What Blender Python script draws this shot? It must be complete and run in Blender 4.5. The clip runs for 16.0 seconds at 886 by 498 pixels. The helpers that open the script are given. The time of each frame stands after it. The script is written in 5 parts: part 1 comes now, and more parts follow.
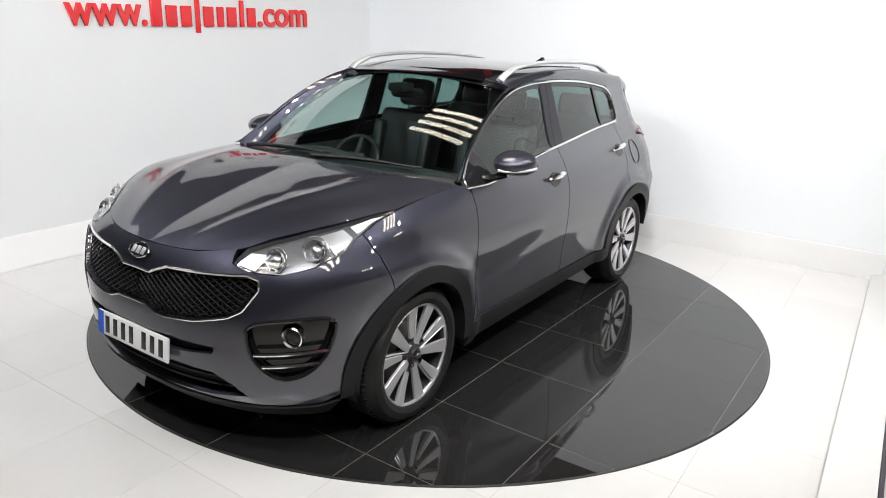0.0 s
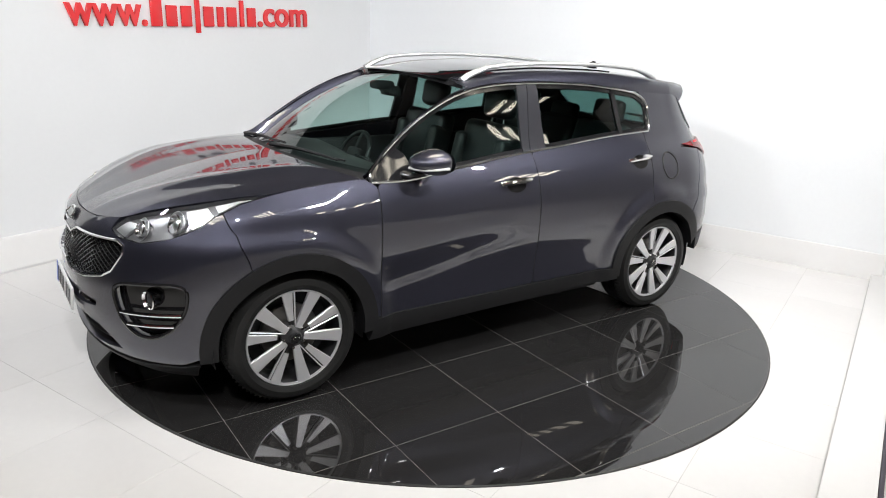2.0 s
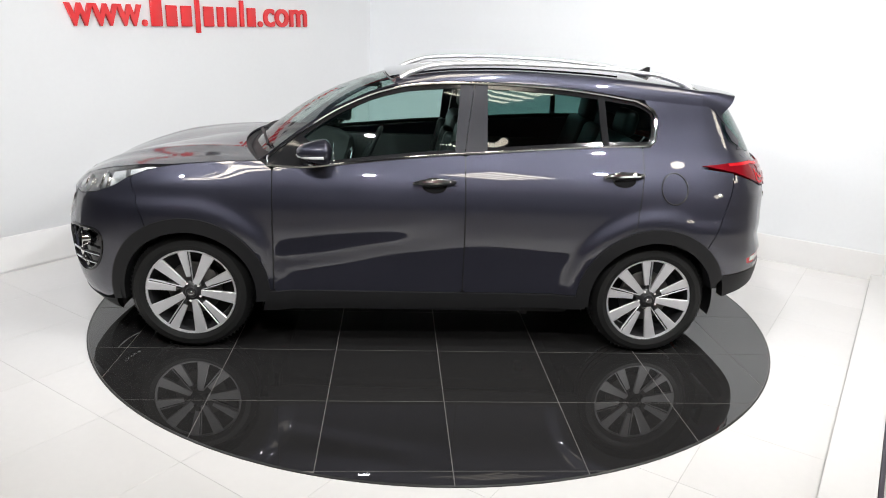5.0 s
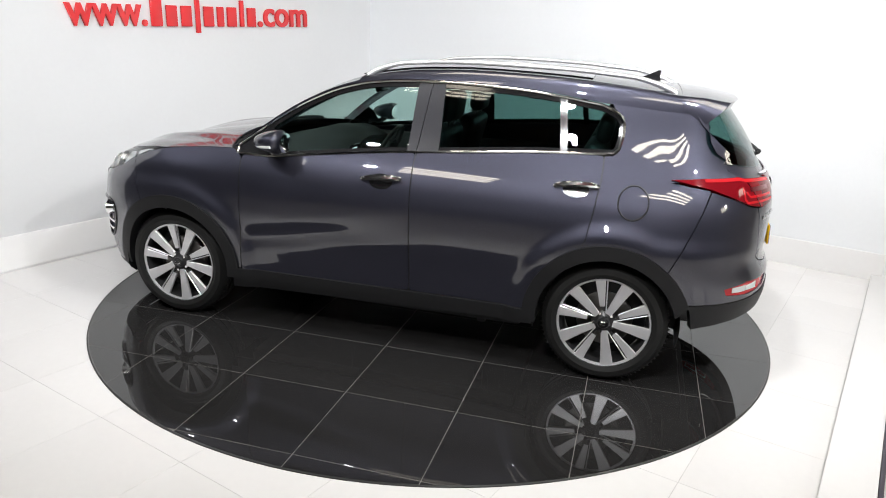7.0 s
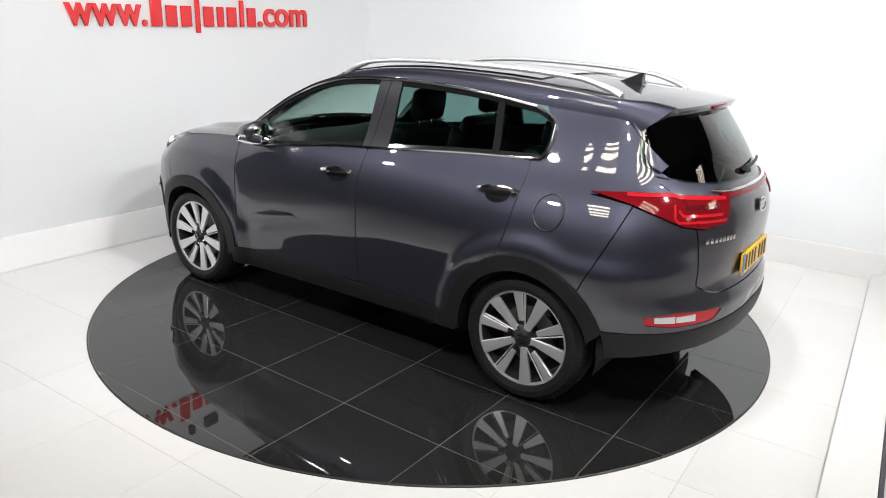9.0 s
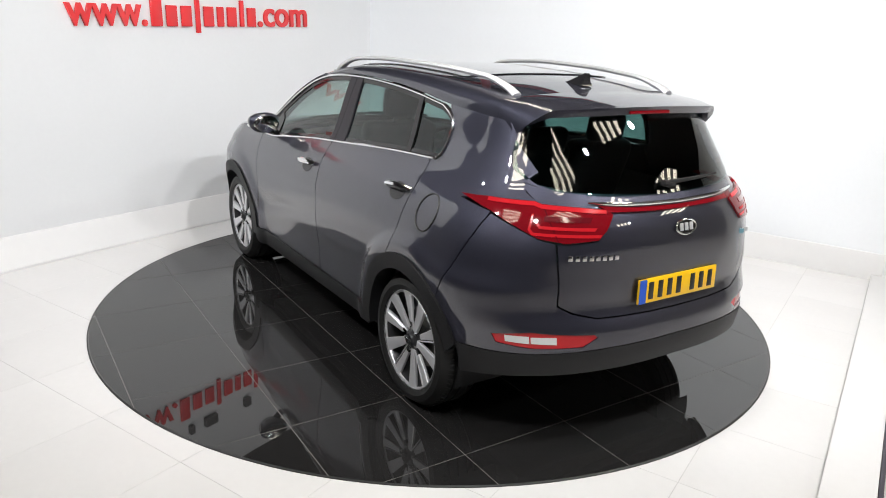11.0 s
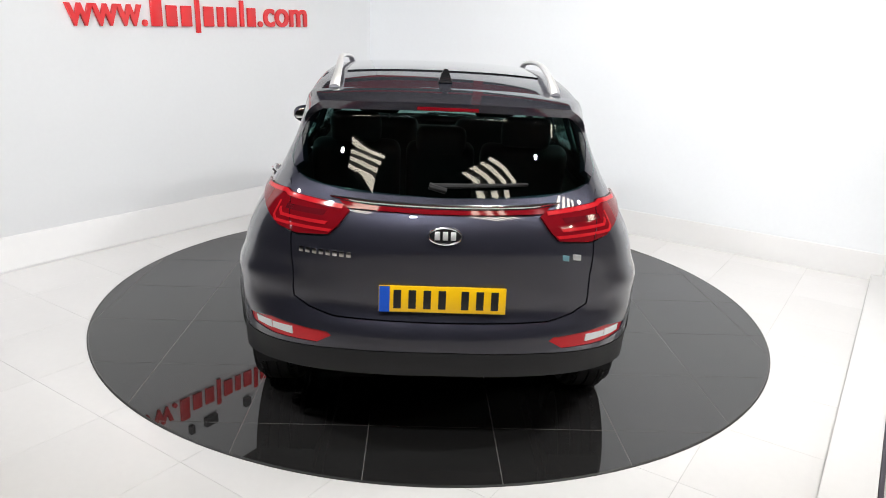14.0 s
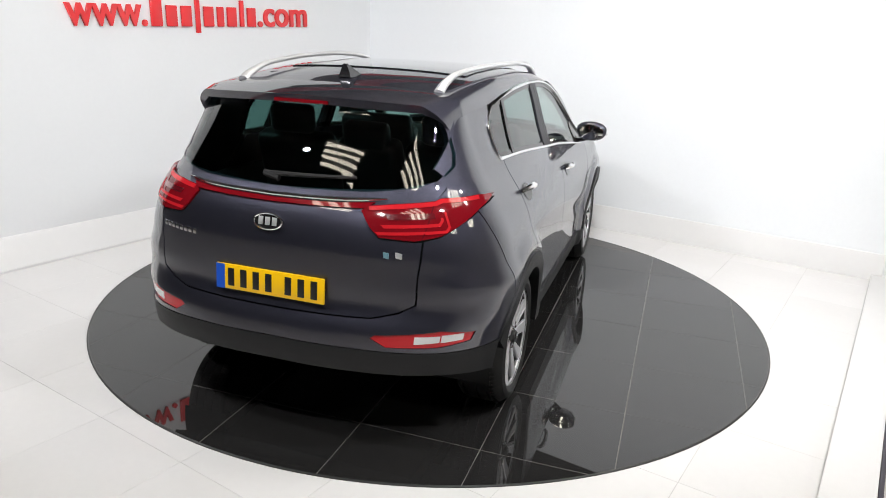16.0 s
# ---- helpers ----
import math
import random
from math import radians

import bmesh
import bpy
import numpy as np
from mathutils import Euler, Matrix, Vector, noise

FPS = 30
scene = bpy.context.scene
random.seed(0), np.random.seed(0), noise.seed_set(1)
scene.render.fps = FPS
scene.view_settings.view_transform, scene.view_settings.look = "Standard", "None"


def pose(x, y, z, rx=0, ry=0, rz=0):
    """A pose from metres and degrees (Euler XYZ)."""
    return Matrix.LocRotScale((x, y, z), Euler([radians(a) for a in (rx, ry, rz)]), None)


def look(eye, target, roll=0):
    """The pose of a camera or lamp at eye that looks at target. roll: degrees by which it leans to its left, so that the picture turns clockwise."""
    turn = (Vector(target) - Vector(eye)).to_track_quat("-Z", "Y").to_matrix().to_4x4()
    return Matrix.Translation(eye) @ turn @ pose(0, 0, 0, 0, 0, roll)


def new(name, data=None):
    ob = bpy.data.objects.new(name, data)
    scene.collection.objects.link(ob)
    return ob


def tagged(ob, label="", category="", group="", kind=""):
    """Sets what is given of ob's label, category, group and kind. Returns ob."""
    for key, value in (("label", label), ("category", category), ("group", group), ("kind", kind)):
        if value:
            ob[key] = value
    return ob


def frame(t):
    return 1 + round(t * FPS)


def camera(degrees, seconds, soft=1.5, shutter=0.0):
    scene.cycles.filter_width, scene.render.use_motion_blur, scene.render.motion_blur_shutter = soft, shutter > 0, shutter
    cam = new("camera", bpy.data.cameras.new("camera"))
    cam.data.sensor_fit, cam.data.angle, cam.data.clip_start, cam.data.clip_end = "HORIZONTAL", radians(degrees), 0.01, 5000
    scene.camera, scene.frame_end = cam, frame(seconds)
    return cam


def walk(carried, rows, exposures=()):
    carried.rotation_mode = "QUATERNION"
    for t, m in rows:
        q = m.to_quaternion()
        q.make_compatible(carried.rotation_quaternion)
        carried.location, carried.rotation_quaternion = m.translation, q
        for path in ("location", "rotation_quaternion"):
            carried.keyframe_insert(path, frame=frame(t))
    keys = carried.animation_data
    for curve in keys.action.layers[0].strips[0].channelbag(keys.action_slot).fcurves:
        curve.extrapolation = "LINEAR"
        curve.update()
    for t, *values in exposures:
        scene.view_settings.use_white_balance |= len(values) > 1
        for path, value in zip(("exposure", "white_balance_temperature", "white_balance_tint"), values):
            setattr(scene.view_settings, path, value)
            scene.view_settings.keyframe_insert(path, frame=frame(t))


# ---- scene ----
# ---------------------------------------------------------------- camera
EYE = Vector((0.0, -4.779, 1.827))
AHEAD = Vector((math.sin(radians(0.708)) * math.cos(radians(17.185)), math.cos(radians(0.708)) * math.cos(radians(17.185)), -math.sin(radians(17.185))))
cam = camera(64.31, 16.0, soft=1.0)
walk(cam, [(0.0, look(EYE, EYE + AHEAD, 2.571)), (16.0, look(EYE, EYE + AHEAD, 2.571))])

# heading of the turntable and car, degrees, by seconds
TURN = [(0.0, 235.06), (0.5, 230.0), (1.0, 224.7), (1.5, 219.45), (2.0, 214.25), (2.5, 209.15), (3.0, 204.0), (3.5, 198.9),
        (4.2, 191.75), (6.3, 170.95), (7.0, 164.3), (7.5, 159.5), (8.0, 154.5), (8.5, 149.4), (9.2, 142.1), (11.3, 119.55),
        (12.0, 112.2), (12.5, 107.15), (13.0, 102.05), (13.5, 97.0), (14.0, 91.8), (14.5, 86.7), (15.0, 81.6), (15.5, 76.5), (16.0, 71.3)]
CAR_AT = (0.104, 0.025)          # car's middle on the turntable

# ---------------------------------------------------------------- light
world = bpy.data.worlds.new("world")
scene.world = world
world.use_nodes = True
world.node_tree.nodes["Background"].inputs[0].default_value = (0.9, 0.95, 1.0, 1)
world.node_tree.nodes["Background"].inputs[1].default_value = 0.1
scene.view_settings.exposure = -0.02


# ---------------------------------------------------------------- materials
def material(name, colour, rough=0.5, metal=0.0, grain=0.0, scale=40.0, bump=0.0, coat=0.0, spread=0.0, spec=0.5, emit=0.0, stain=0.0):
    m = bpy.data.materials.new(name)
    m.use_nodes = True
    nt = m.node_tree
    b = nt.nodes["Principled BSDF"]
    b.inputs["Base Color"].default_value = (*colour, 1)
    b.inputs["Roughness"].default_value = rough
    b.inputs["Metallic"].default_value = metal
    b.inputs["Specular IOR Level"].default_value = spec
    b.inputs["Coat Weight"].default_value = coat
    b.inputs["Coat Roughness"].default_value = 0.02
    if emit:
        b.inputs["Emission Color"].default_value = (*colour, 1)
        b.inputs["Emission Strength"].default_value = emit
    co = nt.nodes.new("ShaderNodeTexCoord")
    last = None
    if grain or stain or spread:
        last = nt.nodes.new("ShaderNodeRGB")
        last.outputs[0].default_value = (*colour, 1)
        last = last.outputs[0]

        def vary(fac, lo, hi):
            nonlocal last
            ramp = nt.nodes.new("ShaderNodeMapRange")
            ramp.inputs[3].default_value, ramp.inputs[4].default_value = lo, hi
            nt.links.new(fac, ramp.inputs[0])
            mix = nt.nodes.new("ShaderNodeVectorMath")
            mix.operation = "SCALE"
            nt.links.new(last, mix.inputs[0])
            nt.links.new(ramp.outputs[0], mix.inputs["Scale"])
            last = mix.outputs[0]

        if grain:
            n = nt.nodes.new("ShaderNodeTexNoise")
            n.inputs["Scale"].default_value, n.inputs["Detail"].default_value = scale, 4
            nt.links.new(co.outputs["Object"], n.inputs["Vector"])
            vary(n.outputs[0], 1 - grain, 1 + grain)
        if stain:
            n = nt.nodes.new("ShaderNodeTexNoise")
            n.inputs["Scale"].default_value, n.inputs["Detail"].default_value = scale * 0.06, 5
            nt.links.new(co.outputs["Object"], n.inputs["Vector"])
            vary(n.outputs[0], 1 - stain, 1 + stain)
            r = nt.nodes.new("ShaderNodeMapRange")
            r.inputs[3].default_value, r.inputs[4].default_value = rough * 0.7, min(1, rough * 1.35)
            nt.links.new(n.outputs[0], r.inputs[0])
            nt.links.new(r.outputs[0], b.inputs["Roughness"])
        if spread:
            info = nt.nodes.new("ShaderNodeObjectInfo")
            vary(info.outputs["Random"], 1 - spread, 1 + spread)
        nt.links.new(last, b.inputs["Base Color"])
    if bump:
        n = nt.nodes.new("ShaderNodeTexNoise")
        n.inputs["Scale"].default_value, n.inputs["Detail"].default_value = scale, 3
        nt.links.new(co.outputs["Object"], n.inputs["Vector"])
        bp = nt.nodes.new("ShaderNodeBump")
        bp.inputs["Strength"].default_value, bp.inputs["Distance"].default_value = bump, 0.002
        nt.links.new(n.outputs[0], bp.inputs["Height"])
        nt.links.new(bp.outputs[0], b.inputs["Normal"])
    return m


def glass(name, tint, gloss_rough=0.0):
    m = bpy.data.materials.new(name)
    m.use_nodes = True
    nt = m.node_tree
    nt.nodes.remove(nt.nodes["Principled BSDF"])
    out = nt.nodes["Material Output"]
    clear, gloss, mix, fr = (nt.nodes.new("ShaderNode" + k) for k in ("BsdfTransparent", "BsdfGlossy", "MixShader", "LayerWeight"))
    clear.inputs[0].default_value = (*tint, 1)
    gloss.inputs["Roughness"].default_value = gloss_rough
    fr.inputs[0].default_value = 0.5
    power, lift = nt.nodes.new("ShaderNodeMath"), nt.nodes.new("ShaderNodeMath")
    power.operation, lift.operation = "POWER", "MULTIPLY_ADD"
    power.inputs[1].default_value = 3.7
    lift.inputs[1].default_value, lift.inputs[2].default_value = 0.9, 0.048
    nt.links.new(fr.outputs["Facing"], power.inputs[0])
    nt.links.new(power.outputs[0], lift.inputs[0])
    nt.links.new(lift.outputs[0], mix.inputs[0])
    nt.links.new(clear.outputs[0], mix.inputs[1])
    nt.links.new(gloss.outputs[0], mix.inputs[2])
    nt.links.new(mix.outputs[0], out.inputs[0])
    return m


def paint_metallic(name, colour, flake):
    """Metallic paint under clear lacquer, with fine flakes."""
    m = material(name, colour, rough=0.46, metal=0.86, coat=1.0)
    m.node_tree.nodes["Principled BSDF"].inputs["Coat IOR"].default_value = 1.75
    nt = m.node_tree
    b = nt.nodes["Principled BSDF"]
    co = nt.nodes.new("ShaderNodeTexCoord")
    v = nt.nodes.new("ShaderNodeTexVoronoi")
    v.inputs["Scale"].default_value = 1300
    nt.links.new(co.outputs["Object"], v.inputs["Vector"])
    mix = nt.nodes.new("ShaderNodeMix")
    mix.data_type = "RGBA"
    sep = nt.nodes.new("ShaderNodeSeparateColor")
    nt.links.new(v.outputs["Color"], sep.inputs[0])
    nt.links.new(sep.outputs[0], mix.inputs[0])
    mix.inputs[6].default_value = (*[c * 0.75 for c in colour], 1)
    mix.inputs[7].default_value = (*flake, 1)
    nt.links.new(mix.outputs[2], b.inputs["Base Color"])
    return m


WALL = material("white_wall_paint", (0.78, 0.8, 0.825), 0.6, grain=0.015, scale=30, bump=0.05, stain=0.02)
WALL_GREY = material("off_white_wall_paint", (0.75, 0.76, 0.775), 0.6, grain=0.015, scale=30, bump=0.05, stain=0.02)
FLOOR_TILE = material("white_polished_tile", (0.67, 0.66, 0.655), 0.22, grain=0.02, scale=25, stain=0.03, spread=0.015)
HALL_FLOOR = material("grey_hall_floor", (0.09, 0.085, 0.083), 0.5, grain=0.2, scale=20, stain=0.2)
PILLAR = material("satin_black_film", (0.02, 0.02, 0.025), 0.4, spec=0.22, grain=0.05, scale=200)
GROUT = material("pale_grout", (0.42, 0.41, 0.4), 0.8, grain=0.1, scale=80)
PLINTH = material("white_plinth_gloss", (0.72, 0.715, 0.715), 0.35, grain=0.015, scale=20, stain=0.02)
BLACK_TILE = material("black_polished_granite", (0.016, 0.0155, 0.0155), 0.018, spec=0.62, grain=0.5, scale=300, stain=0.2, spread=0.1)
BLACK_GROUT = material("grey_tile_joint", (0.14, 0.134, 0.128), 0.22, grain=0.2, scale=100)
STEEL_EDGE = material("dark_steel_rim", (0.03, 0.03, 0.03), 0.4, metal=0.6, grain=0.2)
SIGN_RED = material("red_acrylic", (0.72, 0.035, 0.04), 0.25, grain=0.03)
CEIL = material("ceiling_paint", (0.11, 0.102, 0.1), 0.8, grain=0.02)
BEAM_RED = material("red_steel_paint", (0.45, 0.02, 0.03), 0.4, grain=0.1)
PALE_WALL = material("pale_showroom_wall", (0.6, 0.6, 0.6), 0.6, grain=0.05, stain=0.1)
BACK_WALL = material("grey_showroom_wall", (0.12, 0.115, 0.112), 0.6, grain=0.05, stain=0.1)
TUBE = material("lit_tube", (1.0, 0.91, 0.76), 0.4, emit=13.0)
LAMP_GLOW = material("lit_spot", (1.0, 0.97, 0.92), 0.4, emit=60.0)
LAMP_BODY = material("black_lamp_housing", (0.03, 0.03, 0.03), 0.4)
TRIM_DARK = material("dark_wall_trim", (0.05, 0.045, 0.06), 0.4)

PAINT = paint_metallic("dark_grey_metallic_paint", (0.0255, 0.0258, 0.0365), (0.072, 0.0735, 0.106))
PLASTIC = material("black_textured_plastic", (0.0105, 0.0105, 0.0115), 0.5, spec=0.28, grain=0.15, scale=350, bump=0.25)
GLOSS_BLACK = material("gloss_black_plastic", (0.013, 0.013, 0.014), 0.08, grain=0.1)
CHROME = material("bright_chrome", (0.88, 0.88, 0.89), 0.12, metal=1.0, grain=0.02)
SATIN = material("satin_aluminium", (0.72, 0.72, 0.73), 0.42, metal=0.75, grain=0.03, scale=120)
ALLOY = material("machined_alloy", (0.72, 0.72, 0.74), 0.35, metal=0.7, grain=0.04, scale=150)
ALLOY_DARK = material("dark_painted_alloy", (0.03, 0.03, 0.032), 0.3, metal=0.3, grain=0.1)
RUBBER = material("tyre_rubber", (0.01, 0.01, 0.01), 0.5, spec=0.35, grain=0.25, scale=120, bump=0.2)
IRON = material("brake_iron", (0.22, 0.21, 0.2), 0.4, metal=0.9, grain=0.1, scale=90)
CABIN = material("black_cabin_trim", (0.018, 0.018, 0.019), 0.6, grain=0.2, scale=150, bump=0.2)
SEAT = material("black_leather", (0.011, 0.011, 0.012), 0.45, grain=0.2, scale=90, bump=0.3)
HEADLINER = material("grey_headliner", (0.07, 0.068, 0.066), 0.9, grain=0.08, scale=200)
GLASS = glass("clear_green_glass", (0.68, 0.8, 0.77))
GLASS_SIDE = glass("green_side_glass", (0.62, 0.76, 0.73))
GLASS_DARK = glass("privacy_glass", (0.27, 0.42, 0.4))
LENS = glass("clear_lens", (0.93, 0.94, 0.95))
RED_BRIGHT = material("bright_red_light_guide", (0.45, 0.012, 0.018), 0.12, grain=0.05, scale=200)
RED_LENS = material("red_lamp_lens", (0.155, 0.004, 0.008), 0.06, grain=0.05, scale=200)
RED_DEEP = material("dark_red_lamp_lens", (0.1, 0.004, 0.008), 0.12, coat=1.0, grain=0.05, scale=200)
WHITE_LENS = material("frosted_lamp_lens", (0.6, 0.6, 0.6), 0.2, coat=1.0, grain=0.08, scale=200)
REFLECTOR = material("lamp_reflector", (0.88, 0.89, 0.9), 0.3, metal=1.0, grain=0.05, scale=90)
PLATE_WHITE = material("white_plate_acrylic", (0.8, 0.8, 0.8), 0.3, grain=0.02)
PLATE_YELLOW = material("yellow_plate_acrylic", (0.85, 0.5, 0.005), 0.3, grain=0.02)
PLATE_BLUE = material("blue_plate_band", (0.01, 0.08, 0.5), 0.3, grain=0.02)
BAR_BLACK = material("black_print", (0.01, 0.01, 0.01), 0.4, grain=0.1)
LAMP_BEZEL = material("grey_lamp_bezel", (0.2, 0.2, 0.21), 0.3, metal=0.6, grain=0.05, scale=200)
TEAL = material("teal_print", (0.12, 0.25, 0.3), 0.3, grain=0.05)
MIRROR = material("mirror_glass", (0.9, 0.92, 0.93), 0.0, metal=1.0)
SCREEN = material("lit_screen", (0.75, 0.85, 0.9), 0.3, emit=1.0)

# ---------------------------------------------------------------- mesh helpers
from mathutils.geometry import delaunay_2d_cdt


def finish(name, bm, mat, parent=None, label="", sharp=35):
    bmesh.ops.recalc_face_normals(bm, faces=bm.faces)
    return raw_part(name, bm, mat, parent, label, sharp)


def raw_part(name, bm, mat, parent=None, label="", sharp=35):
    me = bpy.data.meshes.new(name)
    bm.to_mesh(me)
    bm.free()
    me.materials.append(mat)
    me.shade_smooth()
    me.set_sharp_from_angle(angle=radians(sharp))
    ob = new(name, me)
    if parent:
        ob.parent = parent
    if label:
        ob["label"] = label
    return ob


def part(name, bm, mat, parent=None, label="", sharp=35):
    return finish(name, bm, mat, parent, label, sharp)


def box(bm, size, at=(0, 0, 0), m=None, bevel=0.0, segments=2):
    t = bmesh.new()
    bmesh.ops.create_cube(t, size=1)
    for v in t.verts:
        v.co = Vector((v.co.x * size[0], v.co.y * size[1], v.co.z * size[2]))
    if bevel:
        bmesh.ops.bevel(t, geom=list(t.edges), offset=bevel, segments=segments, affect="EDGES", profile=0.5)
    t.transform(Matrix.Translation(at) if m is None else m)
    absorb(bm, t)
    return bm


def absorb(bm, other):
    me = bpy.data.meshes.new("tmp")
    other.to_mesh(me)
    other.free()
    bm.from_mesh(me)
    bpy.data.meshes.remove(me)


def extrude_outline(bm, pts, depth, m=None):
    """A prism from a flat outline in x, y, from z = 0 to depth."""
    t = bmesh.new()
    low = [t.verts.new((x, y, 0)) for x, y in pts]
    high = [t.verts.new((x, y, depth)) for x, y in pts]
    t.faces.new(high)
    t.faces.new(low[::-1])
    for i in range(len(pts)):
        j = (i + 1) % len(pts)
        t.faces.new((low[i], low[j], high[j], high[i]))
    if m:
        t.transform(m)
    absorb(bm, t)
    return bm


def lathe(bm, profile, n=48, axis="Y", m=None):
    """Spin (radius, along) round an axis."""
    t = bmesh.new()
    rows = []
    for r, h in profile:
        row = []
        for i in range(n):
            a = 2 * math.pi * i / n
            c, s = r * math.cos(a), r * math.sin(a)
            row.append(t.verts.new((c, h, s) if axis == "Y" else ((c, s, h) if axis == "Z" else (h, c, s))))
        rows.append(row)
    for a, b in zip(rows, rows[1:]):
        for i in range(n):
            j = (i + 1) % n
            t.faces.new((a[i], a[j], b[j], b[i]))
    bmesh.ops.remove_doubles(t, verts=t.verts, dist=1e-5)
    if m:
        t.transform(m)
    absorb(bm, t)
    return bm


def tube(bm, pts, radius, n=8, flat=1.0, closed=False):
    """A round bar along a line of points."""
    pts = [Vector(p) for p in pts]
    rows = []
    for i, p in enumerate(pts):
        a = pts[i - 1] if (i or closed) else p
        b = pts[(i + 1) % len(pts)] if (i < len(pts) - 1 or closed) else p
        d = (b - a).normalized()
        up = Vector((0, 0, 1)) if abs(d.z) < 0.9 else Vector((1, 0, 0))
        s = d.cross(up).normalized()
        u = s.cross(d)
        r = radius[i] if isinstance(radius, (list, tuple)) else radius
        rows.append([bm.verts.new(p + s * math.cos(2 * math.pi * k / n) * r + u * math.sin(2 * math.pi * k / n) * r * flat) for k in range(n)])
    pairs = list(zip(rows, rows[1:])) + ([(rows[-1], rows[0])] if closed else [])
    for a, b in pairs:
        for k in range(n):
            j = (k + 1) % n
            bm.faces.new((a[k], a[j], b[j], b[k]))
    if not closed:
        bm.faces.new(rows[0][::-1])
        bm.faces.new(rows[-1])
    return bm


def sheet(bm, rows):
    """A surface through rows of points."""
    vs = [[bm.verts.new(p) for p in row] for row in rows]
    for a, b in zip(vs, vs[1:]):
        for i in range(len(a) - 1):
            bm.faces.new((a[i], a[i + 1], b[i + 1], b[i]))
    return vs


def thicken(bm, depth):
    """Gives an open sheet a thickness, inwards of its normals."""
    bmesh.ops.recalc_face_normals(bm, faces=bm.faces)
    bm.normal_update()
    bmesh.ops.solidify(bm, geom=list(bm.faces), thickness=depth)


def mirrored(bm):
    """Adds the other side (y to -y)."""
    t = bm.copy()
    for v in t.verts:
        v.co.y = -v.co.y
    bmesh.ops.reverse_faces(t, faces=t.faces)
    absorb(bm, t)
    bmesh.ops.remove_doubles(bm, verts=bm.verts, dist=1e-4)
    return bm


def smooth_curve(*pts):
    """A smooth function through (x, y) points (monotone Hermite)."""
    pts = sorted(pts)
    xs, ys = np.array([p[0] for p in pts], float), np.array([p[1] for p in pts], float)
    d = np.diff(ys) / np.diff(xs)
    m = np.r_[d[0], [0 if a * b <= 0 else 2 * a * b / (a + b) for a, b in zip(d, d[1:])], d[-1]]

    def f(x):
        x = min(max(x, xs[0]), xs[-1])
        i = min(max(int(np.searchsorted(xs, x)) - 1, 0), len(xs) - 2)
        h = xs[i + 1] - xs[i]
        t = (x - xs[i]) / h
        return float((1 + 2 * t) * (1 - t) ** 2 * ys[i] + t * (1 - t) ** 2 * h * m[i] + t * t * (3 - 2 * t) * ys[i + 1] + t * t * (t - 1) * h * m[i + 1])

    return f


def inside(p, poly):
    x, y = p
    r = False
    for (x0, y0), (x1, y1) in zip(poly, poly[1:] + poly[:1]):
        if (y0 > y) != (y1 > y) and x < (x1 - x0) * (y - y0) / (y1 - y0) + x0:
            r = not r
    return r


def dense(poly, h, closed=True):
    out = []
    for (x0, y0), (x1, y1) in zip(poly, poly[1:] + (poly[:1] if closed else [])):
        n = max(1, math.ceil(math.hypot(x1 - x0, y1 - y0) / h))
        out += [(x0 + (x1 - x0) * k / n, y0 + (y1 - y0) * k / n) for k in range(n)]
    if not closed:
        out.append(poly[-1])
    return out


def rounded(poly, r, n=4):
    """The outline with its corners rounded."""
    out = []
    for i, p in enumerate(poly):
        p, a, b = Vector(p), Vector(poly[i - 1]), Vector(poly[(i + 1) % len(poly)])
        ra, rb = min(r, (a - p).length * 0.45), min(r, (b - p).length * 0.45)
        s, e = p + (a - p).normalized() * ra, p + (b - p).normalized() * rb
        for k in range(n + 1):
            t = k / n
            q = s * (1 - t) ** 2 + p * 2 * t * (1 - t) + e * t * t
            out.append((q.x, q.y))
    return out


# ---------------------------------------------------------------- the place
def wall_run(name, line, height, thick, mat, z0=0.0):
    """A wall along a plan line; its thickness lies to the left of the way."""
    bm = bmesh.new()
    pts = [Vector((*p, 0)) for p in line]
    outer = []
    for i, p in enumerate(pts):
        a, b = pts[max(i - 1, 0)], pts[min(i + 1, len(pts) - 1)]
        d = (b - a).normalized()
        outer.append(p + Vector((-d.y, d.x, 0)) * thick)
    rows = []
    for i, (p, q) in enumerate(zip(pts, outer)):
        rows.append([bm.verts.new((p.x, p.y, z0)), bm.verts.new((p.x, p.y, height)), bm.verts.new((q.x, q.y, height)), bm.verts.new((q.x, q.y, z0))])
    for a, b in zip(rows, rows[1:]):
        for k in range(4):
            j = (k + 1) % 4
            bm.faces.new((a[k], a[j], b[j], b[k]))
    bm.faces.new(rows[0])
    bm.faces.new(rows[-1][::-1])
    return part(name, bm, mat)


LEFT_AT, LEFT_WAY = Vector((-2.514, 1.335)), Vector((0.5528, 0.8333))
RIGHT_AT, RIGHT_WAY = Vector((2.801, 1.392)), Vector((0.8325, -0.5541))
TOP = 2.8


def left_line(s, out=0.0):
    p = LEFT_AT + LEFT_WAY * s + Vector((LEFT_WAY.y, -LEFT_WAY.x)) * out
    return (p.x, p.y)


def right_line(s, out=0.0):
    p = RIGHT_AT + RIGHT_WAY * s + Vector((RIGHT_WAY.y, -RIGHT_WAY.x)) * out
    return (p.x, p.y)


def meet(a, u, b, v):
    k = ((b[0] - a[0]) * v.y - (b[1] - a[1]) * v.x) / (u.x * v.y - u.y * v.x)
    return (a[0] + u.x * k, a[1] + u.y * k)


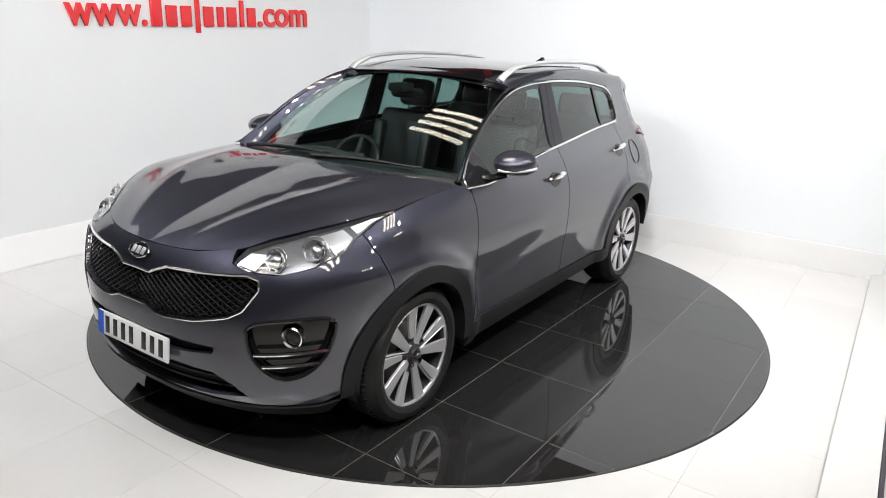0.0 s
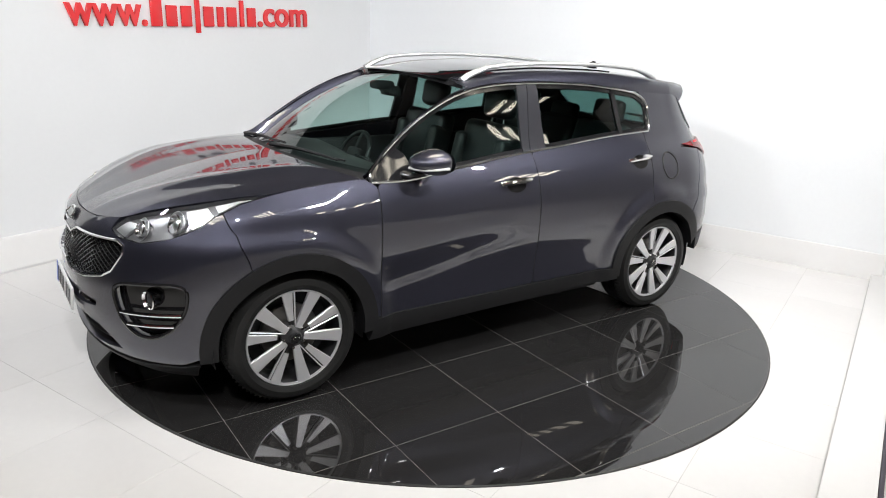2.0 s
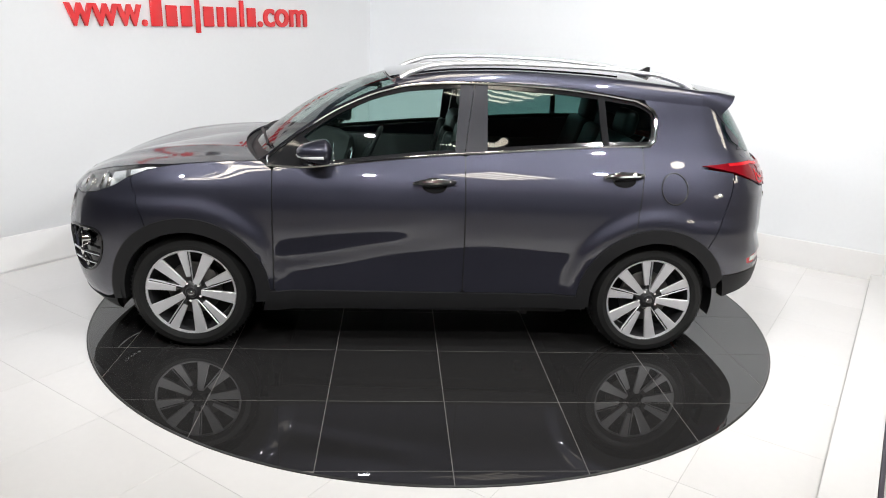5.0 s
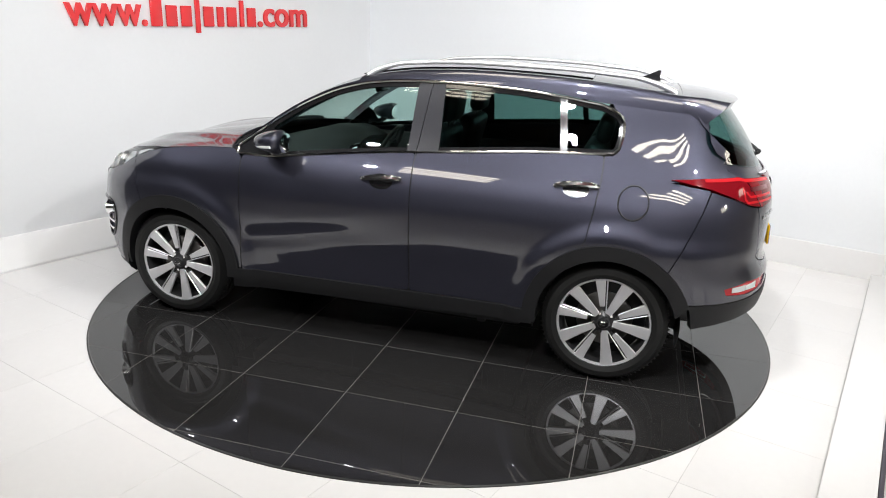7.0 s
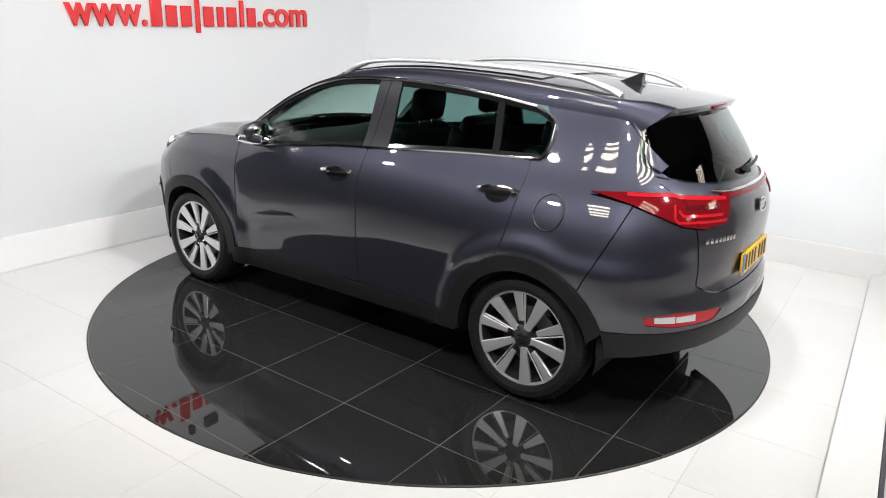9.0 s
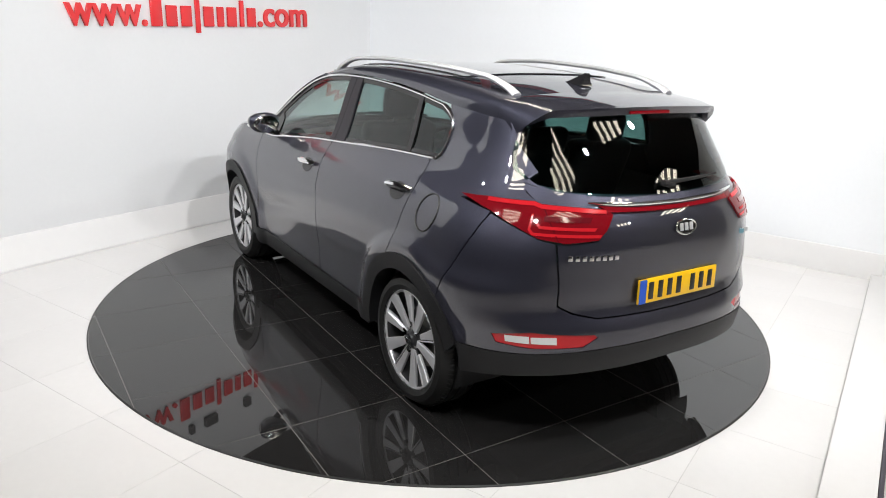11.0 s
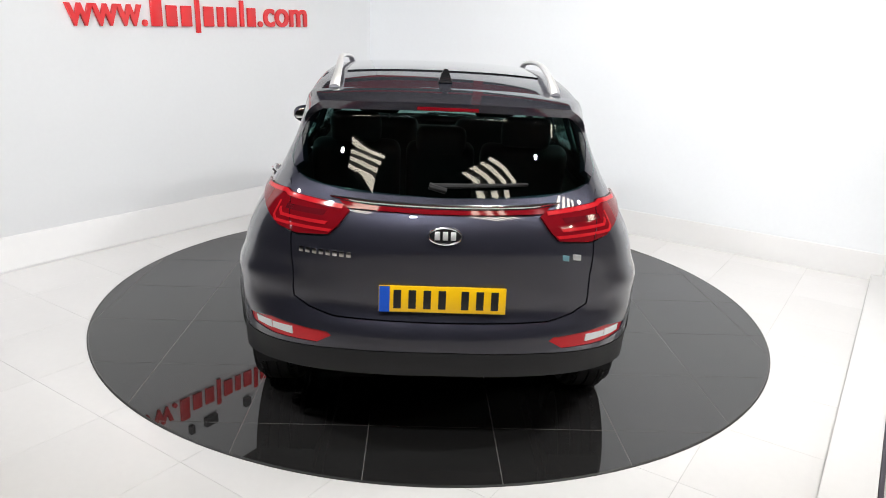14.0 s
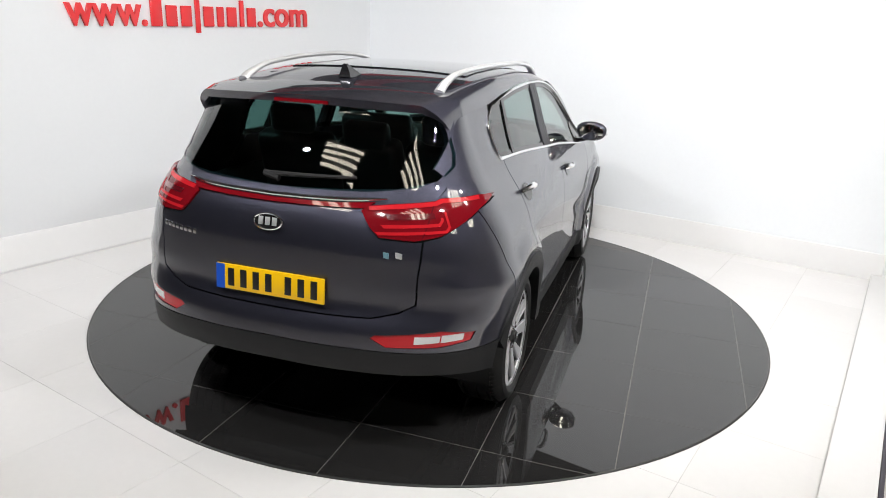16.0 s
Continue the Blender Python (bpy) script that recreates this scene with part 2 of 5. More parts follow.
CORNER = meet(left_line(0), LEFT_WAY, right_line(0), RIGHT_WAY)
wl = wall_run("wall_left", [left_line(-2.0), CORNER], TOP, 0.12, WALL_GREY, -0.1)
tagged(wl, "off-white painted stage wall carrying the red sign", "wall", kind="structure")
wr = wall_run("wall_right", [(CORNER[0], CORNER[1]), right_line(3.2)], TOP, 0.12, WALL, -0.1)
tagged(wr, "white painted stage wall behind the turntable", "wall", kind="structure")
# sloping white skirting at the foot of both walls
bm = bmesh.new()
rows = []
foot = meet(left_line(0, 0.17), LEFT_WAY, right_line(0, 0.05), RIGHT_WAY)
for a, b in ((left_line(-2.0), left_line(-2.0, 0.17)), (CORNER, foot), (right_line(1.12), right_line(1.12, 0.05))):
    a, b = Vector((*a, 0)), Vector((*b, 0))
    rows.append([b + Vector((0, 0, -0.1)), b + Vector((0, 0, 0.012)), b.lerp(a, 0.3) + Vector((0, 0, 0.08)), b.lerp(a, 0.8) + Vector((0, 0, 0.195)), b.lerp(a, 0.9) + Vector((0, 0, 0.212)), a + Vector((0, 0, 0.215)), a + Vector((0, 0, -0.1))])
sheet(bm, rows)
bm.faces.new([bm.verts.new(p) for p in rows[-1]])
bm.faces.new([bm.verts.new(p) for p in rows[0]])
sk = part("baseboard", bm, PLINTH, sharp=25)
tagged(sk, "sloping white skirting along the foot of the walls", "baseboard", kind="structure")

# floor: the hall's, and on it the grout bed of the stage
FLOOR_Z = -0.006
FLOOR_AT, FLOOR_TURN = Vector((1.1, -2.147)), -34.0
FLOOR_M = Matrix.Translation((FLOOR_AT.x, FLOOR_AT.y, 0)) @ Matrix.Rotation(radians(FLOOR_TURN), 4, "Z")
bm = bmesh.new()
box(bm, (30, 30, 0.1), (0, -3, -0.08))
tagged(part("ground", bm, HALL_FLOOR), "dark grey floor of the surrounding hall", "floor", kind="structure")
bm = bmesh.new()
box(bm, (9.6, 11.4, 0.06), (-1.2, 1.5, FLOOR_Z - 0.032))
bm.transform(FLOOR_M)
floor = tagged(part("floor", bm, GROUT), "white polished tiles with pale joints on the stage floor", "floor", kind="structure")

bm = bmesh.new()
box(bm, (8.0, 15.0, 0.03), (7.65, -0.6, FLOOR_Z - 0.017))
bm.transform(FLOOR_M)
tagged(part("floor_east", bm, FLOOR_TILE), "white polished floor of the showroom beyond the ledge", "floor", kind="structure")

# low white ledge at the open side of the stage
kerb_a, kerb_b = Vector((3.72, 0.9)), Vector((-0.3, -5.2))
kerb_way = (kerb_b - kerb_a).normalized()
kerb_out = Vector((-kerb_way.y, kerb_way.x))
KERB_M = Matrix.Translation((kerb_a.x, kerb_a.y, 0)) @ Matrix.Rotation(math.atan2(kerb_way.y, kerb_way.x), 4, "Z")
bm = bmesh.new()
box(bm, (4.6, 0.212, 0.05), (2.3, 0.1135, 0.012), bevel=0.004)
bm.transform(KERB_M)
tagged(part("kerb", bm, PLINTH), "low white ledge beside the stage floor", "kerb", kind="structure")
bm = bmesh.new()
box(bm, (4.6, 0.02, 0.06), (2.3, 0.231, 0.012), bevel=0.003)
bm.transform(KERB_M)
tagged(part("trim", bm, TRIM_DARK), "dark metal edging strip along the ledge", "trim", kind="structure")

# the hall round the stage
bm = bmesh.new()
box(bm, (22, 22, 0.2), (0, -3, 4.6))
ceiling = tagged(part("ceiling", bm, CEIL), "dark grey showroom ceiling", "ceiling", kind="structure")
for nm, size, at in (("wall_south", (22, 0.2, 4.8), (0, -13.9, 2.2)), ("wall_east", (0.2, 22, 4.8), (10.9, -3, 2.2)),
                     ("wall_west", (0.2, 22, 4.8), (-10.9, -3, 2.2)), ("wall_north", (22, 0.2, 4.8), (0, 7.9, 2.2))):
    bm = bmesh.new()
    box(bm, size, at)
    tagged(part(nm, bm, PALE_WALL if nm == "wall_east" else BACK_WALL), "plain pale wall closing the showroom" if nm == "wall_east" else "plain grey wall closing the showroom", "wall", kind="structure")


# red sign on the left wall: the readable address ends are letters, the name plain bars
WALL_BOXES = (0.207, 0.444, 0.928, 1.327, 1.85)
SIGN_AT, SIGN_Z = -0.63, 1.742


def sign():
    root = tagged(new("wall_sign"), "raised red plastic lettering fixed to the white wall", "sign")
    n = Vector((LEFT_WAY.y, -LEFT_WAY.x, 0))
    x = Vector((LEFT_WAY.x, LEFT_WAY.y, 0))
    base = Matrix((x, Vector((0, 0, 1)), n)).transposed().to_4x4()
    root.matrix_world = Matrix.Translation((*left_line(SIGN_AT, 0.02), SIGN_Z)) @ base @ Matrix.Rotation(radians(1.35), 4, "Z")

    def letters(body, left, width, height):
        cu = bpy.data.curves.new("letters", "FONT")
        cu.body, cu.extrude, cu.size, cu.offset = body, 0.012, 0.25, 0.004
        ob = new("letters", cu)
        bpy.context.view_layer.update()
        me = bpy.data.meshes.new_from_object(ob.evaluated_get(bpy.context.evaluated_depsgraph_get()))
        scene.collection.objects.unlink(ob)
        bpy.data.objects.remove(ob)
        xs, ys = [v.co.x for v in me.vertices], [v.co.y for v in me.vertices]
        x0, sx, sy = min(xs), width / (max(xs) - min(xs)), height / (max(ys) - min(ys))
        y0 = min(ys)
        for v in me.vertices:
            v.co.x, v.co.y = left + (v.co.x - x0) * sx, (v.co.y - y0) * sy
        me.materials.append(SIGN_RED)
        o = new("letters", me)
        o.parent = root

    letters("www.", 0.0, 0.69, 0.17)
    letters(".com", 1.9, 0.66, 0.17)
    # nine letter-sized bars: stem height above and below the line
    left = 0.73
    for w, lo, hi in ((0.105, 0, 0.235), (0.105, 0, 0.172), (0.105, 0, 0.172), (0.045, -0.055, 0.235), (0.105, 0, 0.172), (0.07, 0, 0.172), (0.105, 0, 0.172), (0.045, 0, 0.235), (0.1, 0, 0.172)):
        bm = bmesh.new()
        box(bm, (w, hi - lo, 0.024), (left + w / 2, (lo + hi) / 2, 0), bevel=0.006)
        part("bar", bm, SIGN_RED, root)
        left += w + 0.044
    return root


sign()


# ceiling lights, spots and steelwork over the hall
def tube_light(at, turn):
    root = tagged(new("ceiling_light"), "hanging ceiling light with four lit tubes", "light", "tube ceiling lights")
    root.matrix_world = pose(*at, 0, 0, turn)
    bm = bmesh.new()
    box(bm, (1.25, 0.03, 0.08), (0, 0.56, 0.01))
    box(bm, (1.25, 0.03, 0.08), (0, -0.56, 0.01))
    box(bm, (0.03, 1.15, 0.08), (0.62, 0, 0.01))
    box(bm, (0.03, 1.15, 0.08), (-0.62, 0, 0.01))
    box(bm, (1.25, 1.15, 0.02), (0, 0, 0.05))
    part("frame", bm, LAMP_BODY, root)
    for k in (1, -1):
        bm = bmesh.new()
        tube(bm, [(k * 0.5, 0, 0.05), (k * 0.5, 0, 0.52)], 0.008, 6)
        part("hanger", bm, LAMP_BODY, root)
    for k in range(4):
        bm = bmesh.new()
        box(bm, (1.2, 0.12, 0.02), (0, -0.405 + 0.27 * k, -0.01))
        part("tube", bm, TUBE, root)
    return root


def spot_light(at, target, watts):
    root = tagged(new("spotlight"), "small black ceiling spotlight with a bright lens", "light", "ceiling spotlights")
    root.matrix_world = look(at, target)
    bm = bmesh.new()
    lathe(bm, [(0.0, 0.16), (0.05, 0.16), (0.06, 0.1), (0.07, -0.02), (0.062, -0.02), (0.06, 0.0), (0.0, 0.0)], 20, "Z")
    part("housing", bm, LAMP_BODY, root)
    bm = bmesh.new()
    lathe(bm, [(0.0, -0.004), (0.058, -0.004), (0.058, -0.001), (0.0, -0.001)], 20, "Z")
    part("lens", bm, LAMP_GLOW, root)
    bm = bmesh.new()
    tube(bm, [(0, 0, 0.1), Vector(root.matrix_world.inverted() @ Vector((at[0], at[1], 4.5)))], 0.012, 6)
    part("stem", bm, LAMP_BODY, root)
    data = bpy.data.lights.new("spot_lamp", "SPOT")
    data.energy, data.spot_size, data.spot_blend, data.shadow_soft_size, data.color = watts, radians(120), 0.8, 0.07, (0.975, 0.985, 1.0)
    ob = new("spot_lamp", data)
    ob.matrix_world = look(at, target) @ Matrix.Translation((0, 0, -0.03))
    return root


ROOM_TURN = -33.65
# the last light, at (6.8, -1.8), is an added one to brighten the east floor
for lx, ly in ((-1.8, -3.6), (1.25, -4.1), (2.8, -1.6), (0.0, -0.1), (6.2, -5.0), (6.8, -1.8)):
    tube_light((lx, ly, 4.0), ROOM_TURN)
for a in ((-2.4, -2.9, 3.7, 270), (2.2, -2.9, 3.7, 320), (-0.3, -4.4, 3.7, 350), (3.4, -1.2, 3.7, 200), (-3.6, -1.0, 3.7, 160), (0.6, -1.6, 3.7, 300)):
    spot_light(a[:3], (a[0] * 0.35, 0.9, 0.7), a[3])
# added fill spot, unseen, that brightens the floor beyond the ledge
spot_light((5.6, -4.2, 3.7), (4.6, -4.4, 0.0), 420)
for y, z in ((-9.5, 4.39), (-7.0, 4.39), (5.6, 3.35), (7.2, 4.39)):
    bm = bmesh.new()
    box(bm, (21.8, 0.14, 0.22), (0, y, z), bevel=0.01)
    tagged(part("roof_beam", bm, BEAM_RED), "red painted steel beam across the hall", "beam", "roof beams")
for x in (-4.0, 0.6, 5.0):
    bm = bmesh.new()
    box(bm, (0.16, 0.16, 4.52), (x, 5.76, 2.25), bevel=0.01)
    tagged(part("column", bm, BEAM_RED), "red painted steel column behind the stage", "column", "steel columns")


# ---------------------------------------------------------------- turntable
def turntable():
    R, pitch = 2.246, 0.6
    root = tagged(new("turntable"), "round turntable covered in polished black tiles", "turntable")
    bm = bmesh.new()
    lathe(bm, [(0, -0.05), (R, -0.05), (R, -0.0008), (0, -0.0008)], 160, "Z")
    part("bed", bm, BLACK_GROUT, root)
    bm = bmesh.new()
    lathe(bm, [(R + 0.003, -0.05), (R + 0.003, -0.001), (R - 0.004, 0.002), (R - 0.004, -0.05)], 160, "Z")
    part("rim", bm, STEEL_EDGE, root, "thin dark steel rim")
    ox, oy = 0.018, 0.338
    gap = 0.0021
    rr = R - 0.008
    for i in range(-5, 6):
        for j in range(-5, 6):
            x0, y0 = ox + i * pitch + gap, oy + j * pitch + gap
            x1, y1 = x0 + pitch - 2 * gap, y0 + pitch - 2 * gap
            poly = [(x0, y0), (x1, y0), (x1, y1), (x0, y1)]
            if all(math.hypot(*p) < rr for p in poly):
                pts = poly
            else:
                pts = [p for p in dense(poly, 0.01)]
                near = [p for p in pts if math.hypot(*p) <= rr]
                if len(near) < 8:
                    continue
                arc = [(rr * math.cos(a), rr * math.sin(a)) for a in np.linspace(-math.pi, math.pi, 721)[:-1]]
                arc = [p for p in arc if x0 <= p[0] <= x1 and y0 <= p[1] <= y1]
                corners = [p for p in poly if math.hypot(*p) < rr]
                cut = []
                for (ax, ay), (bx, by) in zip(poly, poly[1:] + poly[:1]):
                    if (math.hypot(ax, ay) < rr) != (math.hypot(bx, by) < rr):
                        lo, hi = 0.0, 1.0
                        f0 = math.hypot(ax, ay) < rr
                        for _ in range(30):
                            m = (lo + hi) / 2
                            if (math.hypot(ax + (bx - ax) * m, ay + (by - ay) * m) < rr) == f0:
                                lo = m
                            else:
                                hi = m
                        cut.append((ax + (bx - ax) * lo, ay + (by - ay) * lo))
                pts = corners + cut + arc
                cx, cy = sum(p[0] for p in pts) / len(pts), sum(p[1] for p in pts) / len(pts)
                pts.sort(key=lambda p: math.atan2(p[1] - cy, p[0] - cx))
                clean = [pts[0]]
                for p in pts[1:]:
                    if math.dist(p, clean[-1]) > 1e-3:
                        clean.append(p)
                pts = clean
                if len(pts) < 3:
                    continue
            bm = bmesh.new()
            extrude_outline(bm, pts, 0.004, Matrix.Translation((0, 0, -0.004)))
            part("tile", bm, BLACK_TILE, root, sharp=20)
    return root


table = turntable()


# small dark boxes on the wall above the sign
for s_, w, h in ((WALL_BOXES[0], 0.05, 0.09), (WALL_BOXES[1], 0.15, 0.1), (WALL_BOXES[2], 0.08, 0.1), (WALL_BOXES[3], 0.06, 0.09), (WALL_BOXES[4], 0.15, 0.1)):
    n = Vector((LEFT_WAY.y, -LEFT_WAY.x, 0))
    m = Matrix((Vector((LEFT_WAY.x, LEFT_WAY.y, 0)), Vector((0, 0, 1)), n)).transposed().to_4x4()
    m.translation = (*left_line(s_, 0.025), 2.135)
    bm = bmesh.new()
    box(bm, (w, h, 0.05), m=m, bevel=0.004)
    tagged(part("wall_box", bm, LAMP_BODY), "small dark box fixed to the white wall", "box", "dark wall boxes")
# ---------------------------------------------------------------- the car: its surface
# car space: x ahead, y to its left, z up, the middle of the wheelbase on the ground
X0F, X0R, SPF, SPR = 1.30, -1.55, 1.5, 1.3
PF, PR = X0F + SPF, X0R - SPR
WHEEL_X, WHEEL_Z = 1.335, 0.342
nose = smooth_curve((0.14, 1.98), (0.2, 2.09), (0.27, 2.16), (0.36, 2.195), (0.5, 2.215), (0.62, 2.215), (0.74, 2.195), (0.84, 2.165), (0.9, 2.115), (0.96, 2.02), (1.04, 1.88), (1.12, 1.7), (1.7, 1.3 + 0.2))
tail = smooth_curve((0.2, -1.98), (0.3, -2.13), (0.4, -2.2), (0.52, -2.225), (0.62, -2.22), (0.68, -2.195), (0.72, -2.181), (0.85, -2.188), (0.96, -2.192), (1.05, -2.178), (1.13, -2.14), (1.18, -2.09), (1.3, -2.02), (1.5, -1.87), (1.58, -1.8), (1.7, -1.7))
width = smooth_curve((0.14, 0.80), (0.2, 0.845), (0.3, 0.888), (0.38, 0.893), (0.46, 0.896), (0.55, 0.903), (0.64, 0.915), (0.74, 0.922), (0.86, 0.92), (0.96, 0.905), (1.04, 0.878), (1.1, 0.846), (1.15, 0.812), (1.2, 0.783), (1.3, 0.745), (1.47, 0.692), (1.54, 0.665), (1.62, 0.62), (1.7, 0.5))


def ease(a, b, x):
    t = min(max((x - a) / (b - a), 0), 1)
    return t * t * (3 - 2 * t)


def half_width(x, z):
    w = width(z)
    back = min(max((-0.2 - x) / 1.35, 0), 1) ** 2
    w -= back * (0.025 * ease(0.8, 1.1, z) + 0.028 * ease(1.12, 1.42, z))
    w -= 0.03 * ease(0.75, 1.4, x) * ease(0.95, 1.08, z)
    # flared arches with a soft upper edge
    for wx in (WHEEL_X, -WHEEL_X):
        d = math.hypot(x - wx, z - WHEEL_Z)
        w += 0.028 * (1 - ease(0.48, 0.575, d))
    # scoop along the doors, deepest towards the front wheel, and the lip under it
    if -1.0 < x < 0.95:
        line = 0.583 + 0.16 * (0.77 - x)
        k = ease(-0.5, 0.6, x) * (1 - ease(0.78, 0.9, x))
        d = z - line
        if d > 0:
            w -= 0.012 * k * (1 - ease(0.0, 0.11, d))
        else:
            w -= 0.012 * k * (1 - ease(0.0, 0.1, -d))
    return w


def shell(p, z, off=0.0):
    """The left half of the car's skin: p is x along the side and runs on round the corners."""
    if off:
        e = 1e-3
        a = shell(p, z)
        du = shell(min(p + e, PF), z) - shell(max(p - e, PR), z)
        dv = shell(p, z + e) - shell(p, z - e)
        n = dv.cross(du)
        if p > PF - 2e-3 or p < PR + 2e-3:
            n.y = 0
        n = n.normalized()
        return a + n * off
    if p > X0F:
        f = min((p - X0F) / SPF, 1) * math.pi / 2
        a, b = nose(z) - X0F, half_width(X0F, z)
        x = X0F + a * math.sin(f) ** 0.8
        return Vector((x, b * max(math.cos(f), 0) ** 0.8, z))
    if p < X0R:
        f = min((X0R - p) / SPR, 1) * math.pi / 2
        a, b = X0R - tail(z), half_width(X0R, z)
        return Vector((X0R - a * math.sin(f) ** 0.8, b * max(math.cos(f), 0) ** 0.8, z))
    return Vector((p, half_width(p, z), z))


def fy(y, z):
    """p on the front for a distance y from the middle."""
    return X0F + SPF * math.acos(min(1, (max(y, 0) / half_width(X0F, z)) ** 1.25)) / (math.pi / 2)


def ry(y, z):
    return X0R - SPR * math.acos(min(1, (max(y, 0) / half_width(X0R, z)) ** 1.25)) / (math.pi / 2)


def fx(x, z):
    return x if x <= X0F else X0F + SPF * math.asin(min(1, ((x - X0F) / (nose(z) - X0F)) ** 1.25)) / (math.pi / 2)


def rx(x, z):
    return x if x >= X0R else X0R - SPR * math.asin(min(1, ((X0R - x) / (X0R - tail(z))) ** 1.25)) / (math.pi / 2)


def FY(*pts):
    return [(fy(y, z), z) for y, z in pts]


def RY(*pts):
    return [(ry(y, z), z) for y, z in pts]


def SX(*pts):
    return [(fx(x, z) if x > 0 else rx(x, z), z) for x, z in pts]


def patch(outline, off=0.0, depth=0.02, h=0.035, holes=(), where=shell):
    """A piece of skin with the given outline, its edge turned inwards."""
    loops = [dense(list(outline), h)] + [dense(list(q), h) for q in holes]
    pts, edges = [], []
    for lp in loops:
        k = len(pts)
        pts += lp
        edges += [(k + i, k + (i + 1) % len(lp)) for i in range(len(lp))]
    us, vs = [p[0] for p in loops[0]], [p[1] for p in loops[0]]
    border = np.array(pts)
    g = []
    for a in np.arange(math.floor(min(us) / h) * h, max(us), h):
        for b in np.arange(math.floor(min(vs) / h) * h, max(vs), h):
            if inside((a, b), loops[0]) and not any(inside((a, b), q) for q in loops[1:]):
                if ((border - (a, b)) ** 2).sum(1).min() > (0.45 * h) ** 2:
                    g.append((float(a), float(b)))
    vco, _, faces, *_ = delaunay_2d_cdt([Vector(p) for p in pts + g], edges, [], 1, 1e-6)
    bm = bmesh.new()
    top = [bm.verts.new(where(v.x, v.y, off)) for v in vco]
    used = []
    for f in faces:
        c = (sum(vco[i].x for i in f) / len(f), sum(vco[i].y for i in f) / len(f))
        if inside(c, loops[0]) and not any(inside(c, q) for q in loops[1:]):
            try:
                used.append(bm.faces.new([top[i] for i in f[::-1]]))
            except ValueError:
                pass
    if depth:
        low = {}
        index = {v: i for i, v in enumerate(top)}
        for e in [e for e in bm.edges if len(e.link_faces) == 1]:
            i, j = (index[v] for v in e.verts)
            if all(vco[k].x > PF - 1e-3 for k in (i, j)) or all(vco[k].x < PR + 1e-3 for k in (i, j)):
                continue
            for k in (i, j):
                if k not in low:
                    low[k] = bm.verts.new(where(vco[k].x, vco[k].y, off - depth))
            vi, vj = e.verts
            f = e.link_faces[0]
            order = [v for v in f.verts]
            if (order.index(vi) + 1) % len(order) == order.index(vj):
                vi, vj, i, j = vj, vi, j, i
            bm.faces.new((vi, vj, low[j], low[i]))
    bm.normal_update()
    k = max(used, key=lambda f: f.calc_area())
    c = k.calc_center_median()
    if k.normal.dot(Vector((c.x * 0.4 if abs(c.x) > 1.6 else 0, c.y, max(c.z - 1.0, 0)))) < 0:
        bmesh.ops.reverse_faces(bm, faces=bm.faces)
    loose = [v for v in bm.verts if not v.link_faces]
    bmesh.ops.delete(bm, geom=loose, context="VERTS")
    return bm


def flip_y(bm):
    t = bm.copy()
    for v in t.verts:
        v.co.y = -v.co.y
    bmesh.ops.reverse_faces(t, faces=t.faces)
    return t


car = tagged(new("car"), "dark grey metallic compact SUV on the turntable", "car")


def both(name, bm, mat, parent=None, label=""):
    """A part and its twin on the other side."""
    twin = flip_y(bm)
    a = raw_part(name, bm, mat, parent or car, label)
    b = raw_part(name, twin, mat, parent or car, label)
    return a, b


def whole(name, bm, mat, parent=None, label="", sharp=35):
    return raw_part(name, mirrored(bm), mat, parent or car, label, sharp)


def arc(cx, cz, r, a0, a1, n=24, stretch=1.0):
    return [(cx + r * stretch * math.cos(radians(a)), cz + r * math.sin(radians(a))) for a in np.linspace(a0, a1, n)]


# ---- lines of the side view
belt = smooth_curve((-2.0, 1.215), (-1.6, 1.235), (-1.29, 1.232), (-1.0, 1.222), (-0.24, 1.165), (0.0, 1.147), (0.45, 1.098), (0.72, 1.07), (0.9, 1.075))
hood_edge = smooth_curve((0.8, 1.103), (0.95, 1.103), (1.2, 1.088), (1.44, 1.063), (1.65, 1.04), (1.79, 1.01), (1.93, 0.97), (2.2, 0.9))
win_top = smooth_curve((-2.1, 1.41), (-1.8, 1.445), (-1.4, 1.475), (-1.21, 1.49), (-0.98, 1.52), (-0.69, 1.545), (-0.35, 1.556), (-0.12, 1.552), (0.11, 1.533), (0.3, 1.488), (0.42, 1.44), (0.55, 1.375), (0.74, 1.25), (0.93, 1.1))

ARCH = 0.405
A_F = arc(WHEEL_X, WHEEL_Z, ARCH, 58, 171, 26)
A_R = arc(-WHEEL_X, WHEEL_Z, ARCH, 9, 128, 26)

# lamp outlines
HEAD = [(fy(0.49, 0.89), 0.89), (fy(0.56, 0.868), 0.868), (fx(1.97, 0.861), 0.861), (fx(1.86, 0.888), 0.888), (fx(1.745, 0.933), 0.933), (fx(1.665, 0.985), 0.985), (fx(1.55, 1.033), 1.033), (fx(1.43, 1.06), 1.06),
        (fx(1.55, 1.052), 1.052), (fx(1.65, 1.035), 1.035), (fx(1.79, 1.004), 1.004), (fx(1.91, 0.967), 0.967), (fy(0.5, 0.94), 0.94)]
